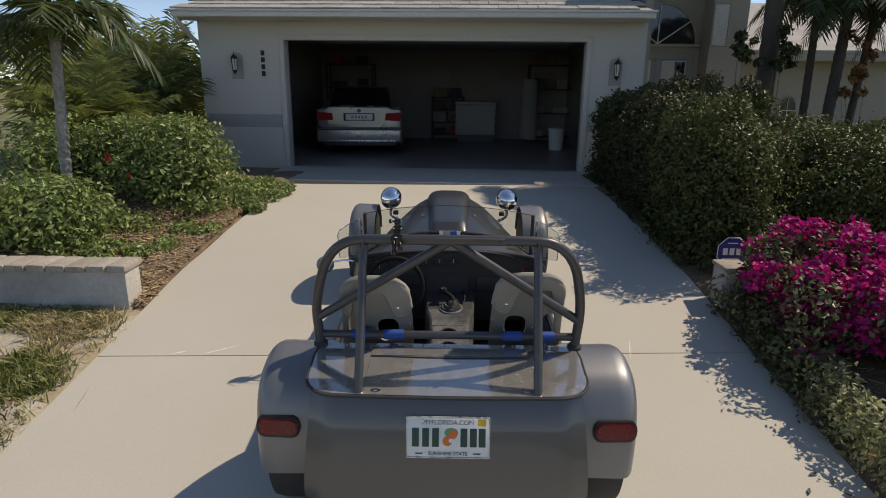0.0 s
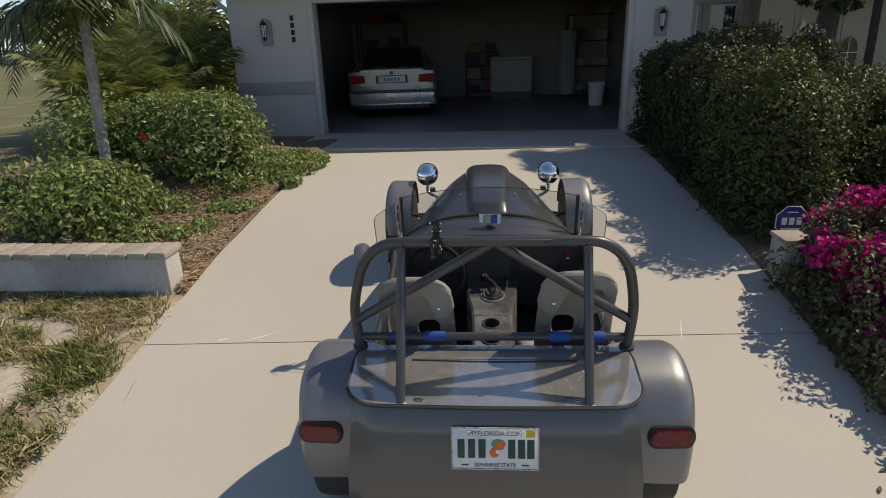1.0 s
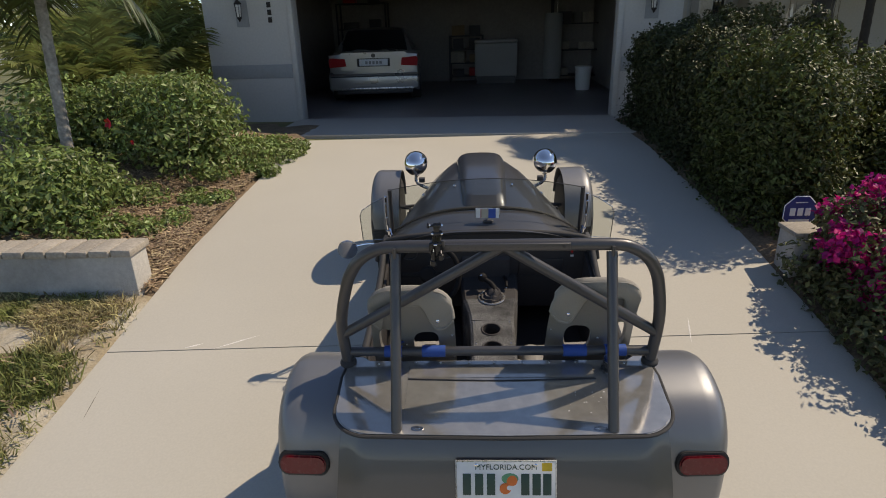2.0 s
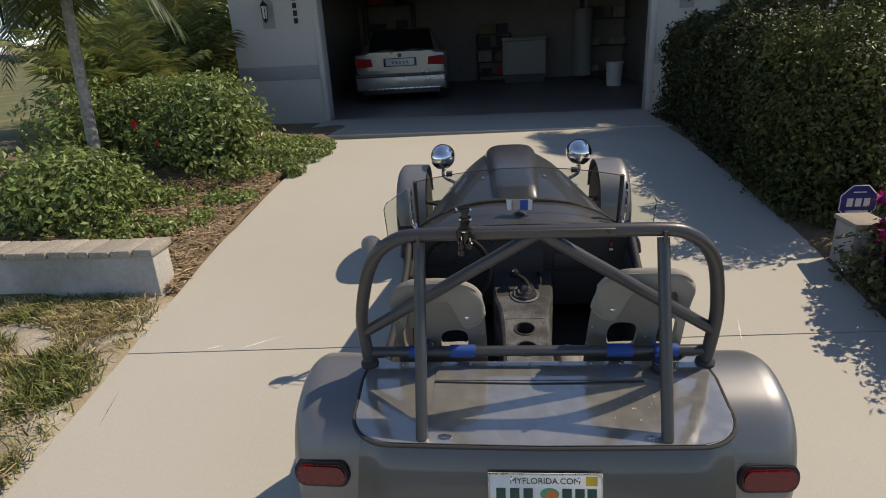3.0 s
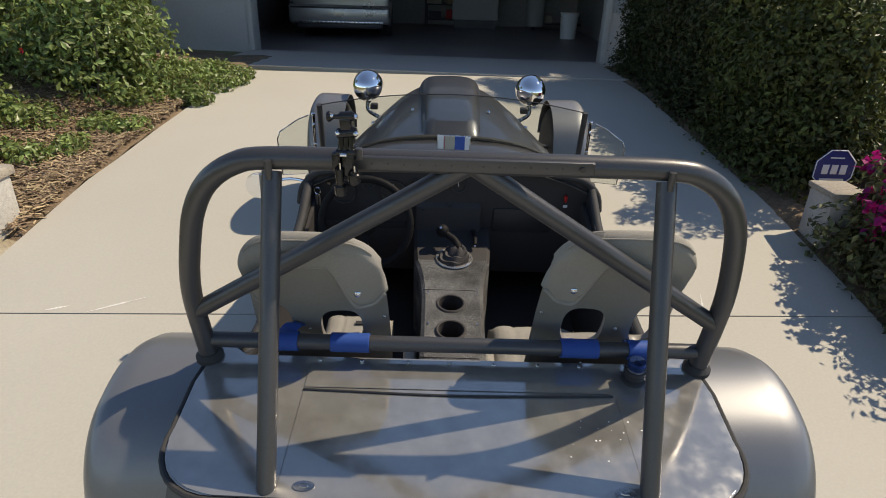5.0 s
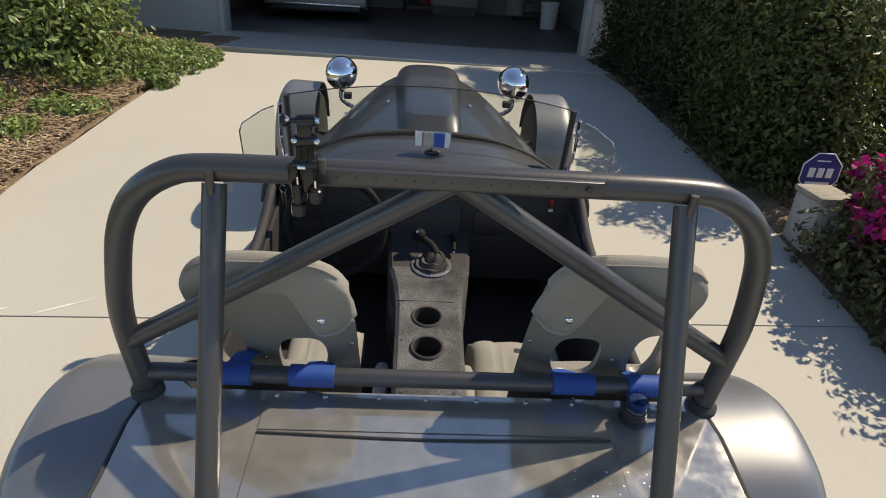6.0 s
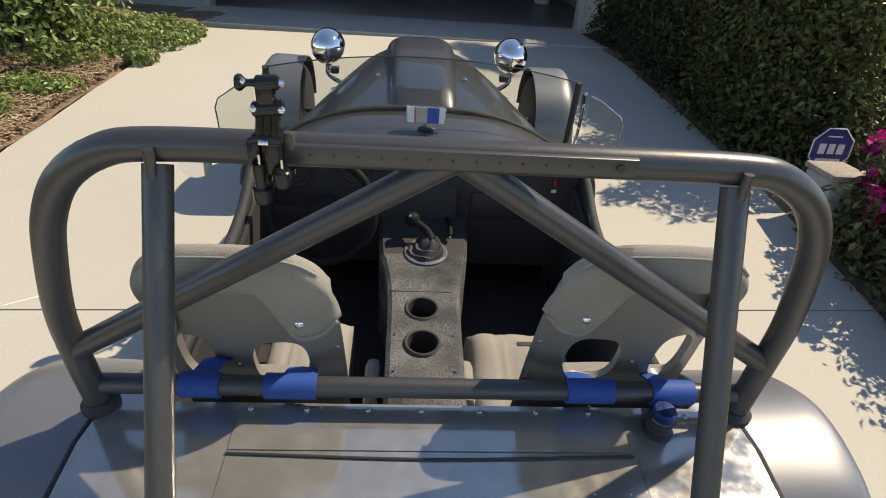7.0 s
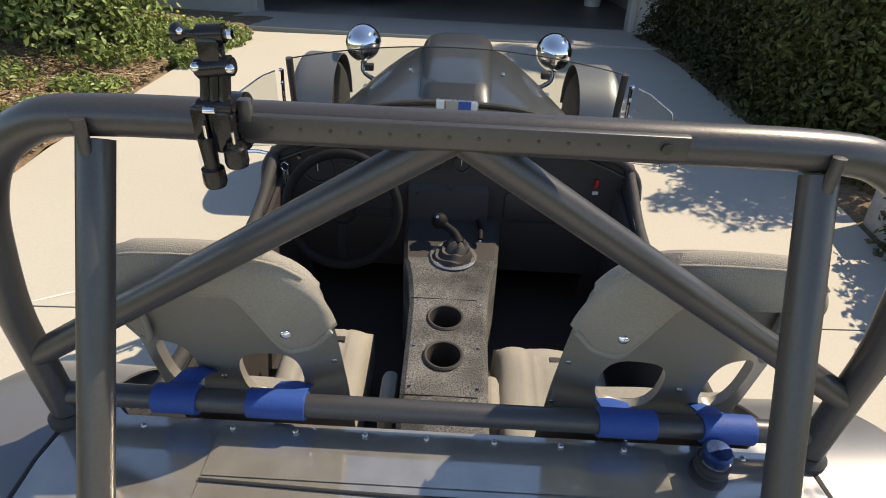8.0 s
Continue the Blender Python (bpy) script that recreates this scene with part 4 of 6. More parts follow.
    part("piping", tube(smooth_path(rim, 2), 0.0020, 8), M["fabric"], ob)
    hem = [at(u, edge_z(u) + 0.002, 0.0095) for u in np.linspace(-0.99, 0.99, 45)]
    part("hem", tube(smooth_path(hem, 2), 0.0055, 10), M["fabric"], ob)
    part("cover_button", ball(at(-o * 0.64, 0.934, 0.018), 0.0080, 14, 8, (1, 0.6, 1)), M["chrome"], ob, "chrome button")
    for u, z in ((-o * 0.93, 0.82), (o * 0.16, 0.80), (-o * 0.95, 0.70)):
        part("shell_stud", ball(at(u, z, 0.001), 0.0045, 10, 6, (1, 0.6, 1)), M["steel"], ob)
    # padding in front of the shell, below the holes
    rows = [[at(u, z, -0.018 - 0.024 * math.sin(math.pi * (u + 1) / 2)) for u in np.linspace(-0.94, 0.94, 15)] for z in np.linspace(0.37, 0.73, 8)]
    part("back_pad", thick(loft(rows), 0.02), M["fabric"], ob, "taupe woven padding")
    # cushion with a soft, creased top
    rows = []
    for y in np.linspace(0.24, front, 16):
        t = (y - 0.24) / (front - 0.24)
        row = []
        for u in np.linspace(-1, 1, 29):
            x = (x_in + x_out) / 2 + u * (x_out - x_in) / 2
            soft = (1 - abs(u) ** 6) ** 0.5 * (1 - t ** 14) ** 0.5
            crease = 0.005 * math.exp(-((abs(u) - 0.42) / 0.05) ** 2) + 0.003 * math.exp(-((abs(u) - 0.16 - 0.1 * t) / 0.04) ** 2)
            row.append((x, y, 0.350 + 0.055 * soft - crease + 0.012 * t + 0.006 * noise.noise((x * 14, y * 9, 2.0))))
        row = [(row[0][0], y, 0.24)] + row + [(row[-1][0], y, 0.24)]
        rows.append(row)
    rows.append([(p[0], front + 0.006, min(p[2], 0.30)) for p in rows[-1]])
    part("seat_cushion", thick(loft(rows), 0.012), M["fabric"], ob, "beige woven seat cushion", sharp=70)
    part("belt_slot", box((x_in + x_out) / 2 - 0.005, (x_in + x_out) / 2 + 0.050, front - 0.085, front - 0.070, 0.402, 0.4165), M["black"], ob)
    inner = -0.142 if o < 0 else 0.104
    part("bolster", box(inner, inner + 0.042, 0.40, 0.545, 0.28, 0.415, 0.018), M["fabric"], ob, "beige side bolster")
    

seat(-0.302, 0.010, -0.415, -0.190, 0.715)
seat(0.335, 0.034, 0.140, 0.425, 0.680)

# ---- tunnel, shifter ----
rows = []
for y, hw, z in ((0.12, 0.097, 0.480), (0.36, 0.097, 0.484), (0.60, 0.099, 0.488), (0.72, 0.101, 0.492), (0.80, 0.110, 0.496), (0.86, 0.122, 0.498), (0.898, 0.134, 0.50)):
    rows.append([(0.012 + x, y, h) for x, h in ((-hw - 0.006, 0.17), (-hw - 0.002, z - 0.012), (-hw + 0.010, z), (0, z + 0.002), (hw - 0.010, z), (hw + 0.002, z - 0.012), (hw + 0.006, 0.17))])
tunnel = part("tunnel", thick(loft(rows), 0.006), M["carpet"], car, "grey carpeted transmission tunnel")
# Tunnel goes on in black here: the dashboard's shadow as colour.
rows = []
for y, hw, z in ((0.899, 0.134, 0.499), (1.0, 0.142, 0.503), (1.115, 0.146, 0.51)):
    rows.append([(0.012 + x, y, h) for x, h in ((-hw - 0.006, 0.17), (-hw - 0.002, z - 0.012), (-hw + 0.010, z), (0, z + 0.002), (hw - 0.010, z), (hw + 0.002, z - 0.012), (hw + 0.006, 0.17))])
part("console", thick(loft(rows), 0.006), M["vinyl"], car, "black front end of the tunnel, dashboard's shade put into its colour")
cutter = bmesh.new()
for y in (0.523, 0.656):
    cyl((0.006, y, 0.42), (0.006, y, 0.55), 0.041, seg=32, bm=cutter)
cutter.transform(CAR)
cut(tunnel, cutter)
for y in (0.523, 0.656):
    part("cup_holder", lathe([(0.041, 0.40), (0.041, 0.489), (0.047, 0.489), (0.049, 0.492), (0.045, 0.4955), (0.0405, 0.4945), (0.0395, 0.488), (0.0385, 0.403)], 32, Matrix.Translation((0.006, y, 0))), M["vinyl"], tunnel, "black rimmed cup holder")
for x in (-1, 1):
    for y, hw in ((0.735, 0.082), (0.715, 0.083), (0.555, 0.078), (0.43, 0.076), (0.36, 0.07)):
        part("tunnel_screw", ball((0.012 + x * hw, y, 0.491), 0.0038, 8, 6, (1, 1, 0.6)), M["chrome"], tunnel)
part("carpet_seam", box(-0.088, 0.088, 0.7250, 0.7262, 0.4925, 0.4948), M["tube"], tunnel)
part("carpet_seam", box(-0.086, 0.086, 0.4030, 0.4042, 0.4855, 0.4882), M["tube"], tunnel)
ring_m = Matrix.Translation((0.018, 0.908, 0.501))
part("boot_ring", lathe([(0.064, 0.0), (0.069, 0.003), (0.066, 0.006), (0.056, 0.005), (0.055, 0.0)], 30, ring_m), M["alloy"], tunnel, "bright boot ring")
for k in range(8):
    a = 2 * math.pi * k / 8
    part("ring_screw", ball((0.018 + 0.0615 * math.cos(a), 0.908 + 0.0615 * math.sin(a), 0.507), 0.003, 8, 6), M["chrome"], tunnel)
rows = []
for r, z in ((0.056, 0.002), (0.052, 0.016), (0.046, 0.013), (0.040, 0.026), (0.033, 0.022), (0.026, 0.038), (0.014, 0.044)):
    rows.append([(0.018 + 0.35 * (0.056 - r) + r * (1 + 0.10 * math.sin(3 * a + 60 * r) + 0.05 * math.sin(7 * a)) * math.cos(a), 0.908 + 0.5 * (0.056 - r) + r * (1 + 0.08 * math.sin(2 * a + 90 * r)) * math.sin(a), 0.501 + z + 0.004 * math.sin(5 * a + 80 * r)) for a in np.linspace(0, 2 * math.pi, 33)])
part("shifter_boot", loft(rows), M["vinyl"], tunnel, "black crumpled leather boot")
lever = part("gear_lever", tube(smooth_path([(0.034, 0.932, 0.532), (0.018, 0.955, 0.552), (-0.012, 0.975, 0.566)], 4), [0.017, 0.016, 0.015, 0.014, 0.013, 0.013, 0.012, 0.012, 0.012], 14), M["wheel_rim"], car, "short black gear lever leaning forward")
part("gear_knob", ball((-0.026, 0.985, 0.572), 0.024, 20, 14), M["wheel_rim"], lever, "round black knob")
part("knob_top", cyl((-0.032, 0.972, 0.5915), (-0.0325, 0.9708, 0.5942), 0.005, seg=16), M["chrome"], lever)
brake = part("hand_brake", tube(smooth_path([(0.092, 1.08, 0.515), (0.095, 1.04, 0.530), (0.097, 1.00, 0.534), (0.096, 0.97, 0.524)], 5), 0.008, 12), M["wheel_rim"], car, "black hand-brake grip")
part("brake_button", cyl((0.096, 0.966, 0.522), (0.096, 0.962, 0.520), 0.005, seg=10), M["chrome"], brake)

# ---- dashboard ----
DASH_Y = 1.12
out = [(-0.575, 0.30), (-0.575, 0.60), (-0.560, 0.665), (-0.52, 0.712), (-0.46, 0.735), (-0.25, 0.757), (0.0, 0.765), (0.25, 0.757), (0.46, 0.735), (0.52, 0.712), (0.560, 0.665), (0.575, 0.60), (0.575, 0.30)]
dash = part("dashboard", prism(out, "y", DASH_Y, DASH_Y + 0.03, 0.004), M["vinyl"], car, "black vinyl dashboard")
part("dash_edge", tube(smooth_path([(x, DASH_Y - 0.002, z) for x, z in out[1:-1]], 3), 0.013, 10), M["rubber"], dash, "padded black edge roll")
for x, z, r in ((-0.405, 0.655, 0.046), (-0.215, 0.66, 0.046), (-0.31, 0.70, 0.028), (-0.13, 0.69, 0.026), (-0.05, 0.695, 0.026), (0.03, 0.695, 0.026)):
    m = pose(x, DASH_Y, z, 90, 0, 0)
    g = part("gauge", lathe([(r, 0.0), (r, 0.010), (r * 0.92, 0.012), (r * 0.90, 0.006), (r * 0.1, 0.006)], 26), M["black"], dash, "round gauge with a black face")
    g.matrix_local = m
    part("gauge_ring", tube([(r * math.cos(a), r * math.sin(a), 0.011) for a in np.linspace(0, 2 * math.pi, 33)], r * 0.045, 8, caps=False), M["tube"], g)
    part("needle", box(-0.0012, 0.0012, -r * 0.15, r * 0.75, 0.0065, 0.0085), M["white"], g)
for x, z in ((-0.50, 0.68), (-0.455, 0.70), (-0.10, 0.60), (-0.10, 0.565), (-0.10, 0.53), (0.0, 0.62), (0.06, 0.58)):
    part("switch", cyl((x, DASH_Y, z), (x, DASH_Y - 0.022, z - 0.004), 0.008, 0.006, seg=12), M["chrome"], dash)
key = part("key_ring", tube([(-0.498 + 0.011 * math.cos(a), DASH_Y - 0.03, 0.668 + 0.014 * math.sin(a)) for a in np.linspace(0, 2 * math.pi, 17)], 0.0016, 6), M["chrome"], dash)
for dx in (-0.006, 0.005):
    part("key", box(-0.498 + dx - 0.004, -0.498 + dx + 0.004, DASH_Y - 0.031, DASH_Y - 0.028, 0.60, 0.655, 0.001), M["steel"], key)
part("red_switch", box(0.435, 0.446, DASH_Y - 0.016, DASH_Y, 0.640, 0.666, 0.003), M["red"], dash, "red guarded switch")
part("switch_tag", box(0.436, 0.452, DASH_Y - 0.004, DASH_Y, 0.612, 0.622), M["white"], dash)
part("centre_panel", prism([(DASH_Y, 0.62), (DASH_Y - 0.02, 0.605), (DASH_Y - 0.034, 0.50), (DASH_Y, 0.50)], "x", -0.13, 0.12, 0.004), M["vinyl"], dash)
part("glove_box", box(0.17, 0.40, DASH_Y - 0.006, DASH_Y, 0.50, 0.60, 0.006), M["black"], dash)
wheel_m = pose(-0.300, 0.93, 0.625, 68, 0, 0)
sw = part("steering_wheel", tube([(0.158 * math.cos(a), 0.158 * math.sin(a), 0) for a in np.linspace(0, 2 * math.pi, 41)], 0.0135, 12, caps=False), M["wheel_rim"], car, "black leather steering wheel")
sw.matrix_local = wheel_m
for a in (0, 180, 270):
    part("spoke", box(0.02, 0.15, -0.013, 0.013, -0.006, -0.002, 0.001), M["wheel_rim"], sw).matrix_local = pose(0, 0, 0, 0, 0, a)
part("hub", lathe([(0.04, -0.02), (0.042, -0.004), (0.03, 0.008), (0.005, 0.01)], 24), M["wheel_rim"], sw)
part("column", cyl((0, 0, -0.02), (0, 0, -0.24), 0.02, seg=14), M["black"], sw)

# ---- scuttle and bonnet ----
def crown(y, hw, top, side, n=25, power=3.0):
    row = []
    for u in np.linspace(-1, 1, n):
        row.append((u * hw, y, side + (top - side) * (1 - abs(u) ** power)))
    return row


def skirt(row, z0, grow):
    a, b = row[0], row[-1]
    return [(a[0] - grow, a[1], z0), *row, (b[0] + grow, b[1], z0)]


scut = [skirt(crown(y, hw, top, side), 0.30, 0.015) for y, hw, top, side in ((1.10, 0.560, 0.775, 0.66), (1.18, 0.550, 0.782, 0.655), (1.27, 0.535, 0.785, 0.645), (1.345, 0.52, 0.782, 0.635), (1.375, 0.508, 0.771, 0.615))]
part("scuttle", thick(loft(scut), 0.004), M["paint"], car, "metallic grey scuttle panel")
bon_rows = ((1.355, 0.515, 0.780, 0.625), (1.50, 0.490, 0.778, 0.615), (1.75, 0.445, 0.770, 0.60), (2.0, 0.398, 0.752, 0.58), (2.25, 0.350, 0.718, 0.55), (2.5, 0.300, 0.660, 0.50), (2.68, 0.260, 0.595, 0.44), (2.82, 0.220, 0.51, 0.38), (2.90, 0.16, 0.42, 0.33))
bon = [skirt(crown(*r), 0.22, 0.02) for r in bon_rows]
bonnet = part("bonnet", thick(loft(bon), 0.004), M["paint"], car, "long tapering metallic grey bonnet")


def bonnet_z(x, y):
    for a, b in zip(bon_rows, bon_rows[1:]):
        if a[0] <= y <= b[0]:
            t = (y - a[0]) / (b[0] - a[0])
            hw, top, side = (a[k] + (b[k] - a[k]) * t for k in (1, 2, 3))
            return side + (top - side) * (1 - min(1, abs(x / hw)) ** 3.0)
    return 0.7


rows = []
for i, y in enumerate(np.linspace(1.40, 2.42, 20)):
    t = i / 19
    h = 0.047 * smooth01(t / 0.05) ** 0.5 * (0.90 + 0.10 * t)
    if t > 0.97:
        h *= 0.97
    hw = 0.122 + 0.050 * t
    row = []
    for u in np.linspace(-1, 1, 25):
        prof = (1 - abs(u) ** 7) ** 0.8
        row.append((u * hw, y, bonnet_z(u * hw, y) - 0.006 + (h + 0.006) * prof))
    rows.append(row)
part("bonnet_scoop", thick(loft(rows), 0.004), M["paint"], bonnet, "raised bonnet scoop")
for s in SIDES:
    part("bonnet_catch", ball((s * 0.173, 1.72, bonnet_z(0.173, 1.72) + 0.006), 0.009, 12, 8), M["chrome"], bonnet)
    part("bonnet_catch", ball((s * 0.375, 1.90, bonnet_z(0.36, 1.90) - 0.02), 0.012, 12, 8), M["chrome"], bonnet)
seal = [(u * 0.522, 1.350 + 0.0 * abs(u), 0.635 + (0.790 - 0.635) * (1 - abs(u) ** 2.7)) for u in np.linspace(-1, 1, 25)]
part("screen_seal", tube(seal, 0.010, 8), M["rubber"], car, "black rubber seal across the scuttle")

# ---- windscreen, wind wings, mirrors ----
rows = [[], []]
for u in np.linspace(-1, 1, 21):
    zb = 0.645 + 0.14 * (1 - abs(u) ** 2.7)
    rows[0].append((u * 0.505, 1.335, zb))
    rows[1].append((u * 0.500, 1.290, 0.985 - 0.055 * u * u))
screen_ob = part("windscreen", thick(loft(rows), 0.004), M["screen"], car, "frameless clear polycarbonate windscreen", sharp=20)
screen_ob.visible_shadow = False
part("screen_edge", tube([rows[1][i] for i in range(21)], 0.0022, 6), M["black"], screen_ob, "thin dark top edge")
for s in SIDES:
    post = part("screen_post", tube([(s * 0.515, 1.335, 0.62), (s * 0.506, 1.290, 0.93)], 0.011, 10), M["black"], car, "black screen post with chrome hinge")
    part("post_hinge", tube(smooth_path([(s * 0.527, 1.275, 0.90), (s * 0.53, 1.27, 0.82), (s * 0.53, 1.275, 0.74), (s * 0.528, 1.30, 0.66)], 4), 0.0055, 8), M["chrome"], post)
    for z in (0.70, 0.78, 0.86, 0.90):
        part("hinge_screw", ball((s * 0.53, 1.268, z), 0.0065, 8, 6), M["chrome"], post)
    part("post_foot", tube(smooth_path([(s * 0.525, 1.30, 0.70), (s * 0.50, 1.25, 0.66), (s * 0.46, 1.22, 0.695)], 4), 0.008, 8), M["chrome"], post)
    ww = [(s * 0.540, 0.905), (s * 0.580, 0.888), (s * 0.655, 0.836), (s * 0.668, 0.805), (s * 0.664, 0.655), (s * 0.540, 0.665)]
    wing_ob = part("wind_wing", prism(ww, "y", 1.24, 1.244), M["screen"], car, "clear polycarbonate wind deflector")
    wing_ob.visible_shadow = False
    part("wing_rim", tube([(x, 1.242, z) for x, z in ww[:5]], 0.0024, 6), M["steel"], wing_ob, "pale polished edge")
mir = part("mirror_body", box(-0.070, 0.070, -0.004, 0.010, -0.027, 0.027, 0.004), M["steel"], car, "small flat rear-view mirror on the scuttle")
mir.matrix_local = pose(0.007, 1.192, 0.834, -8, 0, -3) @ Matrix.Diagonal((0.9, 1, 1, 1))
for x0, x1, m_, l_ in ((-0.066, -0.042, "white", "white edge strip"), (-0.0415, -0.036, "red_faded", "faded red line"), (-0.0355, 0.004, "beige", "beige band"), (0.0045, 0.046, "band_blue", "blue band"), (0.0465, 0.066, "white", "white edge strip")):
    part("mirror_band", box(x0, x1, -0.0062, -0.0038, -0.0245, 0.0245), M[m_], mir, l_)
part("mirror_stalk", cyl((0.007, 1.200, 0.778), (0.007, 1.199, 0.812), 0.006, seg=10), M["steel"], car)
part("mirror_foot", ball((0.010, 1.195, 0.786), 0.026, 16, 10, (1.1, 0.6, 0.3)), M["black"], car)
side_m = part("side_mirror", lathe([(0.052, 0.0), (0.053, 0.006), (0.046, 0.022), (0.030, 0.036), (0.006, 0.042)], 28), M["chrome"], car, "round chrome door mirror")
side_m.matrix_local = pose(-0.740, 1.17, 0.640, -96, 0, 8)
glass_ob = part("mirror_glass", cyl((0, 0, -0.001), (0, 0, -0.003), 0.048, seg=28), M["mirror"], side_m)
part("mirror_arm", tube(smooth_path([(-0.54, 1.18, 0.655), (-0.62, 1.19, 0.665), (-0.725, 1.19, 0.645)], 4), 0.006, 8), M["chrome"], car, "chrome mirror arm")

# ---- front end ----
for s in SIDES:
    lamp = part("headlamp", lathe([(0.012, -0.085), (0.045, -0.076), (0.068, -0.050), (0.080, -0.018), (0.083, 0.012), (0.083, 0.040), (0.078, 0.048), (0.070, 0.05)], 36), M["chrome"], car, "chrome ball headlamp")
    lamp.matrix_local = pose(s * 0.455, 2.357, 0.669, -90, 0, 0)
    part("headlamp_stalk", tube(smooth_path([(s * 0.454, 2.357, 0.605), (s * 0.455, 2.34, 0.545), (s * 0.40, 2.30, 0.52), (s * 0.30, 2.26, 0.50)], 4), 0.011, 10), M["steel"], car, "bright headlamp bracket")
    part("lamp_nut", ball((s * 0.454, 2.357, 0.59), 0.018, 12, 8), M["chrome"], car)
    FRONT = [(2.60, 0.34), (2.585, 0.45), (2.52, 0.550), (2.42, 0.608), (2.31, 0.624), (2.19, 0.603), (2.09, 0.540), (2.03, 0.44), (2.01, 0.33)]
    fw = part("front_wing", thick(wing(FRONT, 0.560, 0.755, 0.040, s), 0.004), M["silver"], car, "metallic silver cycle wing")
    wheel = part("front_wheel", lathe([(0.16, -0.085), (0.26, -0.095), (0.285, -0.08), (0.292, -0.05), (0.292, 0.05), (0.285, 0.08), (0.26, 0.095), (0.16, 0.085)], 40), M["rubber"], car, "black tyre")
    wheel.matrix_local = pose(s * 0.665, 2.31, 0.292, 0, 90, 0)
    part("rim", lathe([(0.02, -0.05), (0.10, -0.04), (0.165, -0.075), (0.165, 0.075), (0.10, 0.06), (0.02, 0.05)], 30), M["steel"], wheel)
    for y in (2.20, 2.42):
        part("wishbone", cyl((s * 0.25, y, 0.34), (s * 0.58, 2.31, 0.36), 0.011, seg=8), M["tube"], car)
        part("wishbone", cyl((s * 0.25, y, 0.22), (s * 0.58, 2.31, 0.22), 0.011, seg=8), M["tube"], car)
    part("spring_damper", cyl((s * 0.30, 2.33, 0.48), (s * 0.52, 2.31, 0.24), 0.03, seg=14), M["black"], car)
    part("indicator", box(s * 0.405 - 0.02, s * 0.405 + 0.02, 2.19, 2.225, 0.595, 0.625, 0.005), M["black"], car)
part("nose_grille", prism([(-0.14, 0.26), (0.14, 0.26), (0.15, 0.40), (-0.15, 0.40)], "y", 2.85, 2.87), M["black"], car)

# ---- camera mount clamped to the hoop ----
clamp = thing("camera_clamp_mount", "black plastic camera clamp with a jointed arm on the roll bar", "camera mount", CAR @ pose(0.004, -0.037, 0.035))
part("jaw", lathe([(0.0202, -0.014), (0.026, -0.013), (0.026, 0.013), (0.0202, 0.014)], 24, pose(-0.200, 0.070, 1.243, 0, 90, 0)), M["gloss_black"], clamp)
part("jaw_block", box(-0.206, -0.186, 0.030, 0.050, 1.228, 1.268, 0.005), M["gloss_black"], clamp)
part("jaw_hinge", box(-0.2215, -0.207, 0.032, 0.048, 1.236, 1.270, 0.004), M["gloss_black"], clamp)
part("rubber_pad", box(-0.1855, -0.174, 0.046, 0.056, 1.252, 1.272, 0.002), M["tube"], clamp, "grey rubber pad")
for x, z0, z1 in ((-0.2095, 1.198, 1.245), (-0.1865, 1.219, 1.240)):
    shank = part("thumbscrew", lathe([(0.0070, z1), (0.0076, z1 - 0.004), (0.0066, z0 + 0.022), (0.0068, z0 + 0.019), (0.0098, z0 + 0.017), (0.0104, z0 + 0.004), (0.0092, z0), (0.002, z0 - 0.001)], 18, Matrix.Translation((x, 0.030, 0))), M["gloss_black"], clamp)
    part("screw_rod", cyl((x + 0.002, 0.0262, z1 - 0.002), (x + 0.002, 0.0262, z1 + 0.012), 0.0016, seg=8), M["chrome"], shank)
for k, x in enumerate((-0.2065, -0.1985, -0.1905)):
    part("arm_finger", tube(smooth_path([(x - 0.004, 0.036, 1.266), (x, 0.038, 1.276), (x + 0.002, 0.042, 1.296)], 3), 0.0050, 8), M["gloss_black"], clamp)
part("lower_pivot", cyl((-0.214, 0.036, 1.270), (-0.183, 0.036, 1.270), 0.0062, seg=16, bevel=0.0015), M["gloss_black"], clamp)
part("pivot_bolt", cyl((-0.206, 0.028, 1.2695), (-0.196, 0.028, 1.2695), 0.0034, seg=10), M["chrome"], clamp)
mid = part("middle_knuckle", cyl((-0.212, 0.043, 1.2985), (-0.180, 0.043, 1.303), 0.0085, seg=18, bevel=0.002), M["gloss_black"], clamp)
for x in (-0.2095, -0.1815):
    part("pivot_bolt", ball((x, 0.0365, 1.302), 0.0042, 10, 8), M["chrome"], mid)
part("upper_arm", box(-0.207, -0.188, 0.037, 0.053, 1.304, 1.326, 0.004), M["gloss_black"], clamp)
top_k = part("upper_knuckle", cyl((-0.207, 0.046, 1.3255), (-0.183, 0.046, 1.3275), 0.0078, seg=18, bevel=0.002), M["gloss_black"], clamp)
part("side_knob", lathe([(0.0042, 0.0), (0.0034, 0.006), (0.0040, 0.010), (0.0082, 0.0145), (0.0086, 0.017), (0.0070, 0.020), (0.002, 0.0205)], 16, pose(-0.206, 0.046, 1.3255, 0, -90, 0)), M["gloss_black"], top_k)
part("pivot_bolt", cyl((-0.184, 0.046, 1.3265), (-0.1785, 0.046, 1.3268), 0.0038, seg=8), M["chrome"], top_k)
part("pivot_bolt", ball((-0.217, 0.039, 1.329), 0.0030, 10, 8), M["chrome"], top_k)

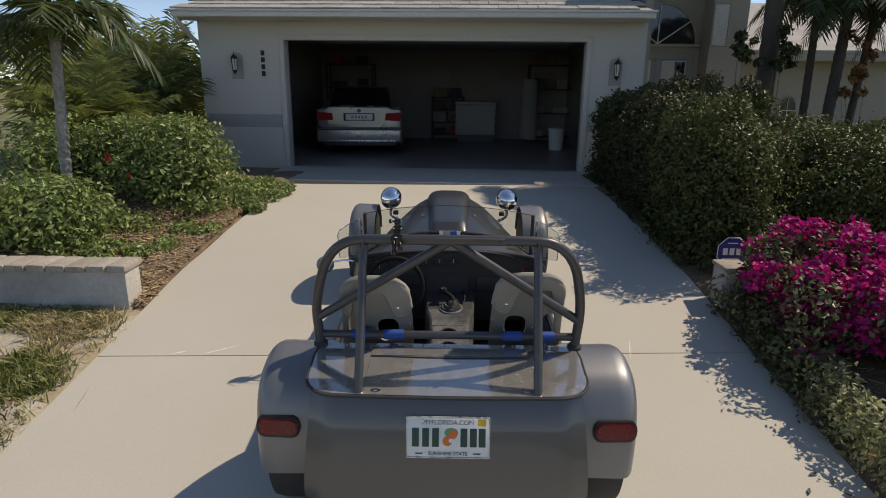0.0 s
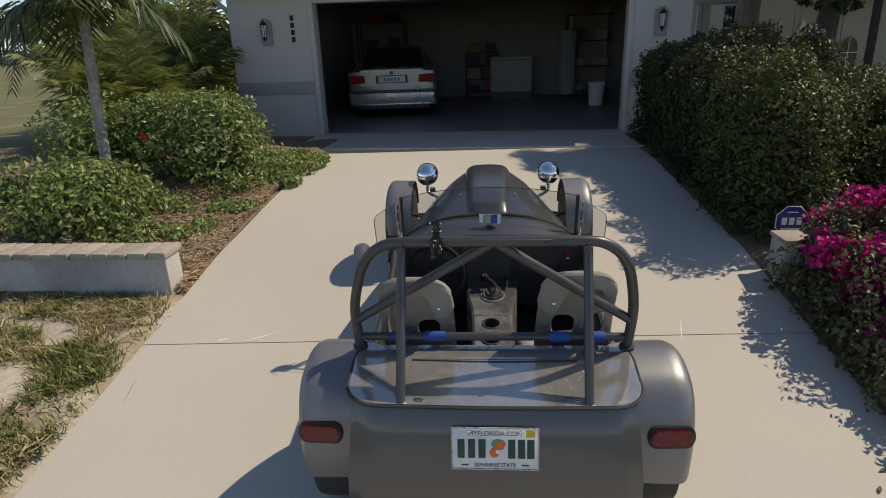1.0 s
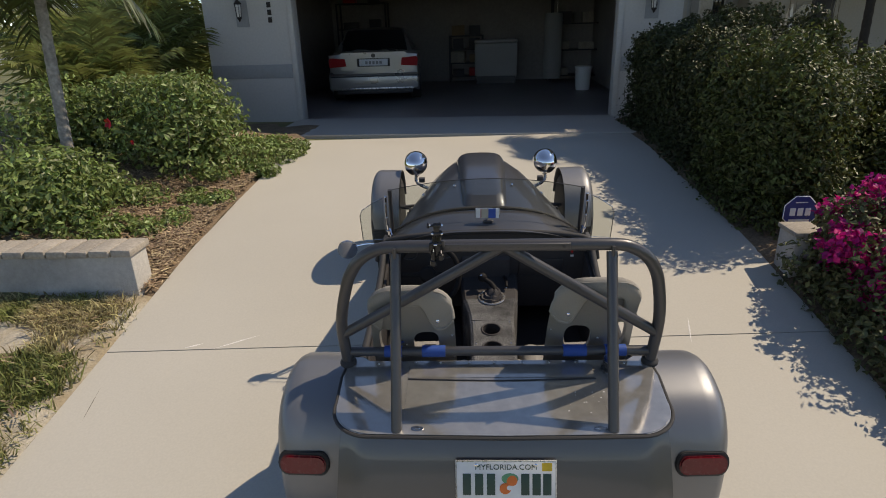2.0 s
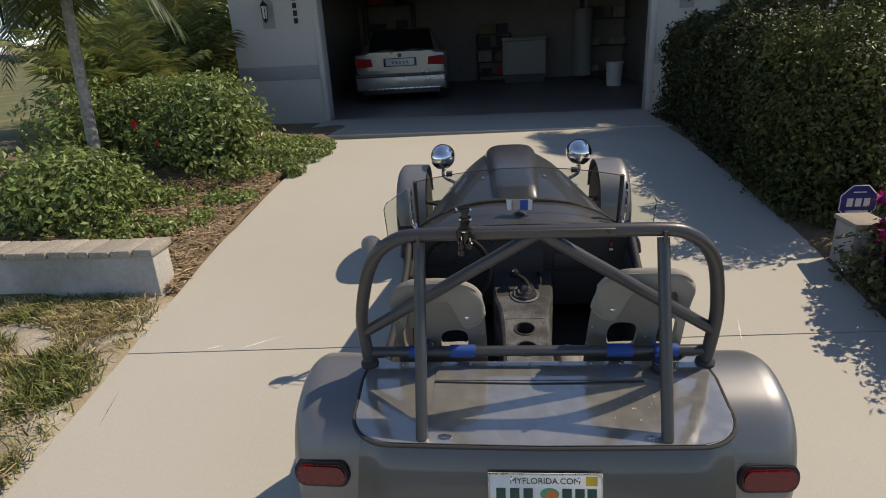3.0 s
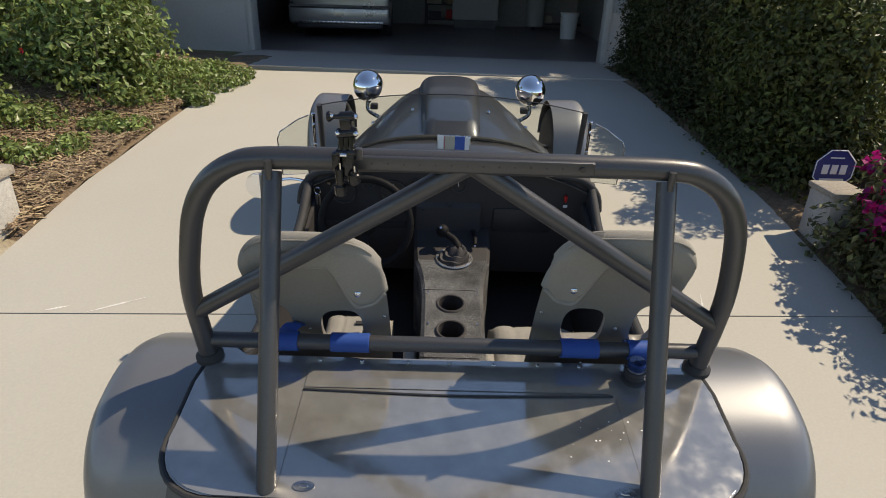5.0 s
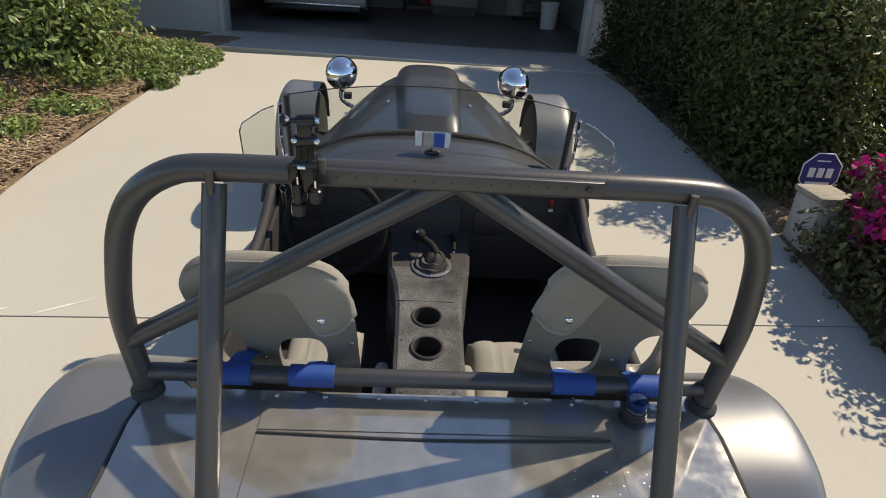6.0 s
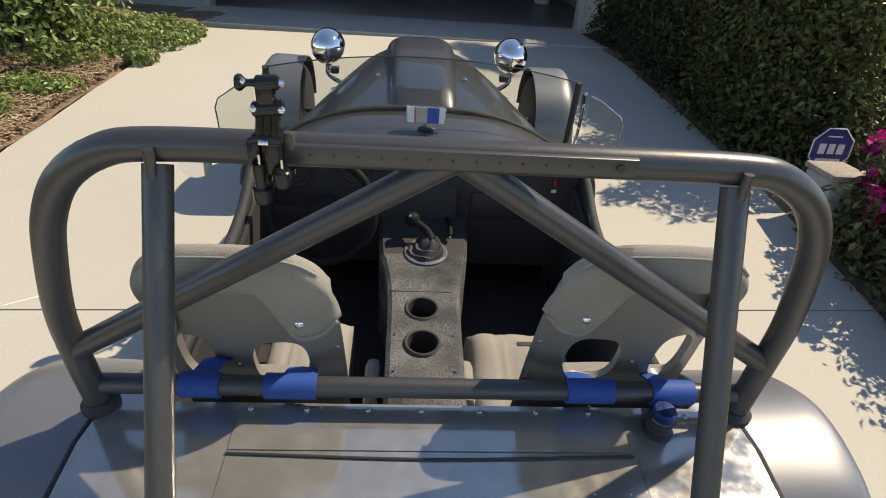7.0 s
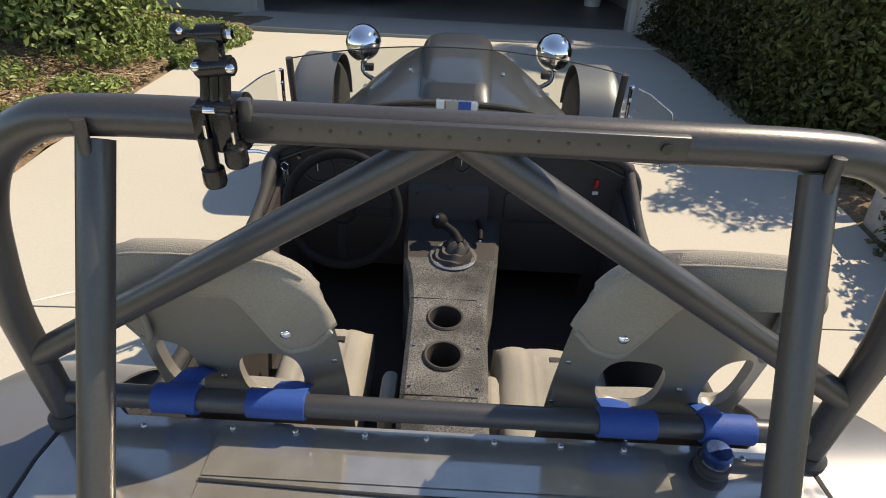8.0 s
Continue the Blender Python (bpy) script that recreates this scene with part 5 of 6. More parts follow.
# ---- the saloon in the garage ----
saloon = thing("saloon_car", "silver four-door saloon parked in the dim garage", "car", HOUSE @ pose(-1.88, 2.1, FLOOR, 0, 0, 7.5) @ Matrix.Diagonal((1.01, 0.95, 0.97, 1)))


def car_row(y, hw, z_low, z_top, tuck=0.0, n=11):
    row = []
    for u in np.linspace(-1, 1, n):
        row.append((u * hw * (1 - tuck * 0.0), y, z_top - 0.035 * abs(u) ** 4))
    return [(-hw * 0.97, y, z_low), (-hw, y, (z_low + z_top) / 2), *row, (hw, y, (z_low + z_top) / 2), (hw * 0.97, y, z_low)]


low = [car_row(*r) for r in ((0.0, 0.74, 0.30, 0.86), (0.02, 0.80, 0.24, 0.93), (0.12, 0.84, 0.22, 0.95), (0.5, 0.865, 0.20, 0.94), (1.2, 0.87, 0.19, 0.93), (2.4, 0.87, 0.19, 0.91), (3.3, 0.86, 0.20, 0.88), (4.2, 0.83, 0.22, 0.75), (4.42, 0.74, 0.28, 0.60))]
part("body", loft(low, caps=True), M["saloon_paint"], saloon, "silver painted body", sharp=45)
cab = []
for y, hw, z in ((0.50, 0.70, 0.93), (0.86, 0.60, 1.24), (1.06, 0.57, 1.345), (1.6, 0.565, 1.385), (2.1, 0.57, 1.37), (2.5, 0.60, 1.25), (3.05, 0.70, 0.91)):
    cab.append([(-hw - 0.12 * (1.385 - z) * 0.4 - 0.07, y, 0.92), (-hw - 0.02, y, max(0.93, z - 0.08)), *[(u * hw, y, z - 0.03 * abs(u) ** 3) for u in np.linspace(-1, 1, 9)], (hw + 0.02, y, max(0.93, z - 0.08)), (hw + 0.12 * (1.385 - z) * 0.4 + 0.07, y, 0.92)])
part("cabin", loft(cab, caps=True), M["saloon_paint"], saloon, "silver painted roof and pillars", sharp=45)
part("rear_window", thick(loft([[(-0.62, 0.545, 0.955), (0, 0.535, 0.962), (0.62, 0.545, 0.955)], [(-0.56, 0.85, 1.255), (0, 0.845, 1.27), (0.56, 0.85, 1.255)], [(-0.52, 0.99, 1.325), (0, 0.985, 1.345), (0.52, 0.99, 1.325)]]), 0.012), M["dark_glass"], saloon, "dark rear window")
bump = part("rear_bumper", box(-0.83, 0.83, -0.10, 0.10, 0.26, 0.56, 0.05, 3), M["saloon_paint"], saloon, "silver rear bumper")
part("bumper_strip", box(-0.80, 0.80, -0.108, -0.09, 0.50, 0.525, 0.004), M["black"], bump)
part("bumper_strip", box(-0.72, 0.72, -0.108, -0.09, 0.27, 0.30, 0.004), M["steel"], bump, "bright lower strip")
part("valance", box(-0.70, 0.70, -0.06, 0.15, 0.18, 0.27, 0.02), M["black"], saloon)
for s in SIDES:
    part("tail_lamp", prism([(s * 0.50, 0.70), (s * 0.80, 0.68), (s * 0.815, 0.80), (s * 0.79, 0.855), (s * 0.52, 0.835)], "y", -0.055, 0.10, 0.01), M["car_lens"], saloon, "red tail lamp")
    for y in (0.86, 3.55):
        wh = part("wheel", lathe([(0.18, -0.10), (0.30, -0.105), (0.315, -0.08), (0.315, 0.08), (0.30, 0.105), (0.18, 0.10)], 30), M["rubber"], saloon, "black tyre")
        wh.matrix_local = pose(s * 0.76, y, 0.315, 0, 90, 0)
        part("rim", lathe([(0.02, -0.06), (0.19, -0.09), (0.19, 0.09), (0.02, 0.06)], 24), M["steel"], wh)
boot = part("boot_lid", prism([(-0.60, 0.62), (0.60, 0.62), (0.62, 0.90), (0.58, 0.945), (-0.58, 0.945), (-0.62, 0.90)], "y", -0.012, 0.03, 0.008), M["saloon_paint"], saloon, "silver boot lid")
part("plate_recess", box(-0.30, 0.30, -0.016, -0.008, 0.685, 0.835, 0.004), M["black"], boot)
part("number_plate", box(-0.26, 0.26, -0.026, -0.014, 0.70, 0.82, 0.004), M["plate"], boot, "white number plate")
for x in (-0.13, -0.065, 0.0, 0.065, 0.13):
    part("plate_bar", box(x - 0.022, x + 0.022, -0.029, -0.024, 0.73, 0.785), M["stripe"], boot)
part("emblem", cyl((0, -0.012, 0.885), (0, -0.022, 0.885), 0.038, seg=20), M["black"], boot, "round badge shape")

# ---- things in the garage ----
freezer = thing("chest_freezer", "white chest freezer against the garage's back wall", "freezer", HOUSE @ pose(0.38, 5.75, FLOOR))
part("cabinet", box(-0.50, 0.50, -0.33, 0.33, 0.18, 0.92, 0.02), M["inner_white"], freezer)
part("lid", box(-0.51, 0.51, -0.35, 0.34, 0.925, 1.0, 0.02), M["inner_white"], freezer)
part("base", box(-0.46, 0.46, -0.28, 0.28, 0.0, 0.18), M["black"], freezer)


def shelf_unit(x, y, w, h, n, label):
    ob = thing("shelf_unit", label, "shelf", HOUSE @ pose(x, y, FLOOR))
    for sx in (-1, 1):
        for sy in (-0.2, 0.2):
            part("upright", box(sx * w / 2 - 0.02, sx * w / 2 + 0.02, sy - 0.02, sy + 0.02, 0, h), M["shelf"], ob)
    for k in range(n):
        part("shelf_board", box(-w / 2, w / 2, -0.22, 0.22, 0.12 + k * (h - 0.15) / (n - 1), 0.15 + k * (h - 0.15) / (n - 1)), M["shelf"], ob)
    return [0.15 + k * (h - 0.15) / (n - 1) for k in range(n)]


def carton(x, y, z, w, d, h, material=None, label="brown cardboard box on a garage shelf"):
    ob = thing("carton", label, "box", HOUSE @ pose(x, y, z, 0, 0, random.uniform(-8, 8)))
    part("sides", box(-w / 2, w / 2, -d / 2, d / 2, 0, h, 0.006), material or M["clutter"], ob)
    part("tape", box(-w / 2 - 0.002, w / 2 + 0.002, -0.025, 0.025, h - 0.001, h + 0.002), M["cap"], ob)


for cx, yy, ww, hh in ((-0.35, 6.2, 0.8, 1.1), (2.25, 5.9, 1.1, 1.9), (-2.9, 6.2, 1.2, 1.9)):
    for z in shelf_unit(cx, yy, ww, hh, 4, "dark metal shelf unit crowded with boxes"):
        for k in range(2):
            carton(cx - ww / 4 + k * ww / 2, yy, FLOOR + z, random.uniform(.22, .36), .3, random.uniform(.14, .26), random.choice([M["clutter"], M["shelf"], M["cap"], M["red"]]))
bucket = thing("bucket", "white plastic bucket on the garage floor", "bucket", HOUSE @ pose(2.20, 3.8, FLOOR) @ Matrix.Diagonal((1.15, 1.15, 1.22, 1)))
part("pail", lathe([(0.12, 0.0), (0.125, 0.01), (0.15, 0.36), (0.158, 0.37), (0.158, 0.39), (0.145, 0.39)], 24), M["white"], bucket)
part("bail", tube([(0.155 * math.cos(a), -0.10 * math.sin(a) - 0.02, 0.35 - 0.06 * math.sin(a)) for a in np.linspace(0, math.pi, 13)], 0.004, 6), M["steel"], bucket)
heater = thing("water_heater", "tall pale water heater in the garage", "water heater", HOUSE @ pose(1.72, 5.7, FLOOR))
part("tank", lathe([(0.19, 0.08), (0.21, 0.10), (0.21, 1.50), (0.19, 1.54), (0.03, 1.55)], 28), M["stripe"], heater)
part("pipe", cyl((0.08, 0, 1.54), (0.08, 0, 2.2), 0.015, seg=8), M["steel"], heater)
opener = thing("garage_door_rail", "raised garage door panels under the ceiling", "garage door", HOUSE)
for k in range(4):
    part("door_panel", box(OX0, OX1, 0.45 + k * 0.54, 0.98 + k * 0.54, EAVE - 0.17, EAVE - 0.13, 0.006), M["stripe"], opener)
for x in (OX0 - 0.02, OX1 + 0.02):
    part("track", box(x - 0.02, x + 0.02, 0.3, 3.2, EAVE - 0.20, EAVE - 0.175), M["steel"], opener)


# ---- plants ----
rng = np.random.default_rng(7)


def leaf_cloud(centres, n, size, shell=0.55, up=0.35, aspect=0.5, seed=0):
    """Folded diamond leaves scattered through overlapping blobs (x, y, z, rx, ry, rz), thicker towards the outside."""
    g = np.random.default_rng(seed)
    c = np.array(centres, float)
    vol = c[:, 3] * c[:, 4] * c[:, 5]
    pick = g.choice(len(c), n, p=vol ** 0.7 / (vol ** 0.7).sum())
    d = g.normal(size=(n, 3))
    d /= np.linalg.norm(d, axis=1)[:, None]
    r = shell + (1 - shell) * g.random(n) ** 0.6
    r *= 1 + 0.11 * g.normal(size=n) * (g.random(n) < 0.35)
    p = c[pick, :3] + d * r[:, None] * c[pick, 3:]
    nrm = d * 0.7 + g.normal(size=(n, 3)) * 0.6 + np.array([0, 0, up])
    nrm /= np.linalg.norm(nrm, axis=1)[:, None]
    a = np.cross(nrm, g.normal(size=(n, 3)))
    a /= np.linalg.norm(a, axis=1)[:, None]
    b = np.cross(nrm, a)
    s = size * (0.55 + 0.75 * g.random(n))[:, None]
    tip, base = p + a * s * 0.55 - nrm * s * 0.10, p - a * s * 0.5
    l, rr = p + b * s * aspect * 0.5 + nrm * s * 0.08, p - b * s * aspect * 0.5 + nrm * s * 0.08
    mid = p - nrm * s * 0.02
    v = np.stack([base, l, tip, rr, mid], 1).reshape(-1, 3)
    k = np.arange(n) * 5
    f = np.concatenate([np.stack([k, k + 4, k + 1], 1), np.stack([k + 1, k + 4, k + 2], 1), np.stack([k + 2, k + 4, k + 3], 1), np.stack([k + 3, k + 4, k], 1)])
    return v, f.tolist()


def stems(base, blobs, n, r, seed):
    g = random.Random(seed)
    bm = bmesh.new()
    for k in range(n):
        c = g.choice(blobs)
        tip = (c[0] + g.uniform(-.6, .6) * c[3], c[1] + g.uniform(-.6, .6) * c[4], c[2] + g.uniform(0, .7) * c[5])
        b0 = (base[0] + (c[0] - base[0]) * 0.5 + g.uniform(-.12, .12), base[1] + (c[1] - base[1]) * 0.5 + g.uniform(-.12, .12), land(base[0], base[1]) - 0.02)
        mid = tuple((a + b) / 2 + g.uniform(-.06, .06) for a, b in zip(b0, tip))
        path = smooth_path([b0, mid, tip], 4)
        tube(path, [r * (1 - 0.75 * i / (len(path) - 1)) for i in range(len(path))], 6, bm=bm)
    return bm


def shrub(name, label, category, blobs, n, size, material, seed, base=None, n_stems=14, stem_r=0.012, group="", aspect=0.55, shell=0.5):
    ob = thing(name, label, category, group=group)
    base = base or (blobs[0][0], blobs[0][1])
    tagged(part("branchwork", stems(base, blobs, n_stems, stem_r, seed), M["wood"], ob, "grey-brown woody stems"), kind="stuff")
    v, f = leaf_cloud(blobs, n, size, seed=seed, aspect=aspect, shell=shell)
    raw("foliage", v, f, material, ob)
    return ob


def blobs_in(x0, x1, y0, y1, z0, z1, r, n, seed, squash=0.85):
    g = random.Random(seed)
    out = []
    for _ in range(n):
        k = r * g.uniform(0.75, 1.2)
        out.append((g.uniform(x0 + k * .6, x1 - k * .6) if x1 - x0 > 1.2 * k else (x0 + x1) / 2, g.uniform(y0 + k * .6, y1 - k * .6) if y1 - y0 > 1.2 * k else (y0 + y1) / 2,
                    g.uniform(z0 + k * .5, z1 - k * .75) if z1 - z0 > 1.3 * k else (z0 + z1) / 2, k, k, k * squash))
    return out


# left bed
shrub("hibiscus_shrub", "bright green hibiscus shrub with broad glossy leaves", "shrub", blobs_in(-4.35, -3.0, 5.2, 6.3, 0.25, 0.98, 0.36, 14, 1), 8200, 0.060, M["shrub"], 11, (-3.6, 5.7), group="hibiscus shrubs")
hib = shrub("hibiscus_shrub", "tall green hibiscus shrub with one red flower", "shrub", blobs_in(-3.75, -2.5, 6.5, 7.9, 0.45, 1.36, 0.38, 16, 2), 10000, 0.060, M["shrub"], 12, (-3.0, 7.1), n_stems=26, group="hibiscus shrubs")
shrub("hibiscus_shrub", "dense dark green hibiscus shrub behind the bed", "shrub", blobs_in(-5.0, -3.5, 7.0, 8.2, 0.4, 1.34, 0.42, 18, 3), 11000, 0.066, M["shrub"], 13, (-4.2, 7.3), group="hibiscus shrubs")
shrub("hibiscus_shrub", "dense dark green hibiscus shrub behind the bed", "shrub", blobs_in(-6.4, -4.6, 5.4, 6.9, 0.1, 0.72, 0.32, 18, 4), 8500, 0.066, M["shrub"], 14, (-5.6, 6.6), group="hibiscus shrubs")


def bloom(x, y, z, r, parent):
    bm = bmesh.new()
    for k in range(5):
        a = 2 * math.pi * k / 5
        u = Vector((math.cos(a) * 0.6, -0.7, math.sin(a))).normalized()
        s = Vector((-math.sin(a), 0.1, math.cos(a)))
        o = Vector((x, y, z))
        q = [o, o + u * r * 0.6 + s * r * 0.35, o + u * r * 1.1, o + u * r * 0.6 - s * r * 0.35]
        bm.faces.new([bm.verts.new(p) for p in q])
    part("bloom", bm, M["bloom"], parent, "red hibiscus flower", smooth=False)


bloom(-3.44, 6.62, 0.97, 0.058, hib)
bloom(-3.2, 6.52, 0.80, 0.028, hib)
for k, (x, y, w0, h0) in enumerate(((-2.62, 7.55, 0.32, 0.20), (-2.95, 6.05, 0.22, 0.12), (-2.55, 8.15, 0.22, 0.13), (-3.3, 5.5, 0.25, 0.16), (-2.60, 7.15, 0.20, 0.11), (-2.52, 6.45, 0.13, 0.08), (-2.72, 5.75, 0.14, 0.08), (-2.95, 5.45, 0.14, 0.10), (-2.62, 7.95, 0.2, 0.13), (-2.30, 7.75, 0.17, 0.09), (-2.26, 8.15, 0.14, 0.10), (-2.33, 7.3, 0.13, 0.08))):
    z = land(x, y)
    shrub("ground_cover", "low trailing green ground cover spilling on the bed", "ground cover", [(x + random.uniform(-.2, .2), y + random.uniform(-.25, .25), z + h0 * 0.45, w0, w0, h0) for _ in range(4)], 1300, 0.045, M["shrub"], 30 + k, (x, y), 5, 0.005, group="ground cover")

for x, y, h0 in ((-2.62, 7.75, 0.30), (-2.50, 7.80, 0.27), (-2.42, 7.72, 0.25)):
    z = land(x, y)
    fl = thing("wild_flower", "small yellow wild flower on a thin stem", "flower", group="wild flowers")
    part("stem", tube([(x, y, z), (x + 0.01, y, z + h0 * 0.6), (x + 0.005, y - 0.01, z + h0)], 0.003, 6), M["shrub"], fl)
    part("flower_head", ball((x + 0.005, y - 0.012, z + h0), 0.018, 10, 6, (1, 0.8, 0.7)), M["yellow_petal"], fl)

# right hedge
HB = ((2.12, 3.25, 7.9, 9.6, 0.35, 1.70), (2.06, 3.0, 6.6, 8.3, 0.3, 1.68), (2.06, 4.8, 5.45, 6.9, 0.15, 1.54))
for k, b in enumerate(HB):
    bulge = (0.32, 0.25, 0.28)[k]
    front = []
    for j in range(7):
        y = b[2] + 0.15 + j * (b[3] - b[2] - 0.3) / 6
        wob = 0.06 * math.sin(3 * j + k)
        front += [(b[0] + 0.20 + wob, y, b[4] + 0.10, 0.26, 0.36, 0.30), (b[0] + bulge + 0.02 + wob, y, b[4] + 0.45, 0.33, 0.36, 0.33),
                  (b[0] + bulge + wob, y, b[5] - 0.55, 0.34, 0.36, 0.34), (b[0] + bulge + 0.03 - wob, y, b[5] - 0.34, 0.32, 0.36, 0.32)]
    g = random.Random(140 + k)
    front += [(b[0] + g.uniform(0.0, 1.3), g.uniform(b[2] + 0.1, b[3] - 0.1), b[5] + g.uniform(-0.10, 0.07), r_, r_, r_ * 1.3) for r_ in [g.uniform(0.06, 0.13) for _ in range(16)]]
    front += [(b[0] + bulge - 0.30 + g.uniform(0.0, 0.08), g.uniform(b[2] + 0.1, b[3] - 0.1), g.uniform(b[4] + 0.5, b[5] - 0.15), r_, r_, r_) for r_ in [g.uniform(0.06, 0.12) for _ in range(14)]]
    shrub("hedge_shrub", "tall dense dark green hedge shrub along the driveway" if k < 2 else "dense hedge shrub with glossy lighter green leaves", "hedge",
          blobs_in(*b[:4], b[4], b[5], 0.36, 34, 50 + k) + front, 100000, 0.045, M["shrub_mid" if k == 2 else "shrub_dark"], 60 + k, ((b[0] + b[1]) / 2, (b[2] + b[3]) / 2), 16, 0.016, group="hedge shrubs")
shrub("hedge_shrub", "tall dense dark green hedge shrub along the driveway", "hedge", blobs_in(3.0, 7.5, 6.2, 8.3, 0.3, 1.44, 0.46, 46, 58), 42000, 0.054, M["shrub_mid"], 66, (5.9, 6.8), 12, 0.016, group="hedge shrubs")
bg_blobs = blobs_in(2.17, 3.6, 3.66, 4.78, 0.0, 0.84, 0.30, 26, 71) + [(2.30 + 0.12 * j, 4.58, z, 0.20, 0.2, 0.2) for j in range(5) for z in (0.17, 0.38, 0.60)]
bg_blobs += [(2.15 + 0.04 * (j % 2), 3.92 + 0.15 * j, 0.42 + 0.02 * j, 0.16, 0.17, 0.22) for j in range(6)] + [(2.22 + 0.1 * j, 4.72, z, 0.13, 0.11, 0.15) for j in range(3) for z in (0.22, 0.36, 0.48)]
bg_low = [(2.10 + 0.05 * math.sin(4.1 * j), 3.50 + 0.105 * j, land(2.1, 3.5 + 0.105 * j) + z, r_, 0.13, r_) for j in range(13) for z, r_ in ((0.07, 0.13), (0.20, 0.14))]
boug = shrub("bougainvillea_shrub", "bougainvillea shrub covered in magenta bracts", "shrub", bg_blobs + bg_low, 19000, 0.045, M["boug_leaf"], 72, (2.9, 4.2), 16, 0.010)
g = random.Random(77)
tufts = []
while len(tufts) < 640:
    c = g.choice(bg_blobs)
    d = Vector((g.gauss(0, 1), g.gauss(0, 1), g.gauss(0.25, 0.8))).normalized()
    p = Vector(c[:3]) + Vector((d.x * c[3], d.y * c[4], d.z * c[5])) * 1.02
    if p.z > land(p.x, p.y) + 0.16 and noise.noise((p.x * 2.2, p.y * 2.2, p.z * 2.2)) > -0.22 and not (p.z > 0.72 and g.random() < 0.45) and not (p.x < 2.15 and g.random() < 0.6) and not (p.x < 2.45 and p.y > 4.55 and g.random() < 0.85):
        r = g.uniform(0.045, 0.095)
        tufts.append((p.x, p.y, p.z, r, r, r * 0.9))
v, f = leaf_cloud(tufts, 25000, 0.040, seed=73, aspect=0.85, shell=0.35)
raw("bract_mass", v, f, M["bract"], boug, "bright magenta papery bracts")
shrub("ground_cover", "low green shrub at the driveway's edge", "ground cover", blobs_in(2.2, 3.4, 2.2, 3.70, -0.22, 0.22, 0.22, 22, 75) + [(2.11 + 0.04 * math.sin(5 * j), 2.3 + 0.1 * j, -0.2 + 0.014 * j + z, 0.12, 0.14, 0.13) for j in range(15) for z in (0.02, 0.14)], 15000, 0.036, M["verge_leaf"], 76, (2.7, 3.3), 8, 0.006, group="ground cover")


# palms
def frond(bm_v, bm_f, base, az, lift, length, droop, g, leaf_len, pairs=34, width=0.03):
    """A feather leaf: an arching rib with leaflets on both sides."""
    d = Vector((math.cos(az), math.sin(az), 0))
    P = []
    for i in range(pairs + 1):
        t = i / pairs
        out = length * (t * math.cos(lift) * (1 - 0.12 * t))
        up = length * (t * math.sin(lift) - droop * t * t)
        P.append(Vector(base) + d * out + Vector((0, 0, up)))
    side = Vector((-d.y, d.x, 0))
    for i in range(pairs):
        t = i / pairs
        a = (P[i + 1] - P[i]).normalized()
        k = len(bm_v)
        w0 = 0.018 * (1 - 0.8 * t)
        bm_v += [P[i] - side * w0, P[i] + side * w0, P[i + 1] + side * w0 * .95, P[i + 1] - side * w0 * .95]
        bm_f.append((k, k + 1, k + 2, k + 3))
        if t < 0.10:
            continue
        ll = leaf_len * (0.45 + 0.75 * math.sin(math.pi * min(1, 0.12 + t * 0.9))) * g.uniform(0.85, 1.1)
        for s in (-1, 1):
            dirn = (side * s * 0.85 + a * (0.45 + 0.4 * t) + Vector((0, 0, g.uniform(-0.25, 0.15)))).normalized()
            o = P[i]
            mid = o + dirn * ll * 0.5 + Vector((0, 0, -0.02))
            tip = o + dirn * ll + Vector((0, 0, -0.32 * ll * g.uniform(0.6, 1.5)))
            ww = a * width
            k = len(bm_v)
            bm_v += [o - ww * 0.4, o + ww * 0.4, mid + ww * 0.6, mid - ww * 0.6, tip]
            bm_f.append((k, k + 1, k + 2, k + 3))
            bm_f.append((k + 3, k + 2, k + 4))


def palm(x, y, height, trunk_r, fronds, length, leaf_len, seed, material, label, lean=(0, 0), droop=0.55, group="", lo=None, bark="bark", shaft=0.35):
    g = random.Random(seed)
    z0 = land(x, y) - 0.05
    ob = thing("palm_tree", label, "palm tree", group=group)
    if height > 0.3:
        path = smooth_path([(x, y, z0), (x + lean[0] * 0.3, y + lean[1] * 0.3, z0 + height * 0.4), (x + lean[0], y + lean[1], z0 + height)], 22)
        rad = [trunk_r * (1.35 - 0.45 * smooth01(i / 10) - 0.2 * i / len(path)) * (1.0 + 0.10 * (i % 2)) for i in range(len(path))]
        part("trunk", tube(path, rad, 14), M[bark], ob, "ringed grey palm trunk", sharp=80)
        top = path[-1]
        part("crown_shaft", tube([top, top + Vector((0, 0, shaft))], [trunk_r * 0.95, trunk_r * 0.6], 12), M["palm"], ob, "smooth green crown shaft")
    else:
        top = Vector((x, y, z0))
    for k in range(fronds):
        bv, bf = [], []
        az = 2 * math.pi * (k * 0.382 + g.uniform(-.03, .03))
        lift = radians(g.uniform(10, 75)) if lo is None else radians(g.uniform(*lo))
        frond(bv, bf, (top.x, top.y, top.z + (shaft * 0.86 if height > 0.3 else 0.05)), az, lift, length * g.uniform(0.8, 1.1), droop * g.uniform(0.8, 1.25), g, leaf_len, 30 if height > 0.3 else 34, 0.034 if height > 0.3 else 0.032)
        raw("frond", bv, bf, material, ob)
    return ob


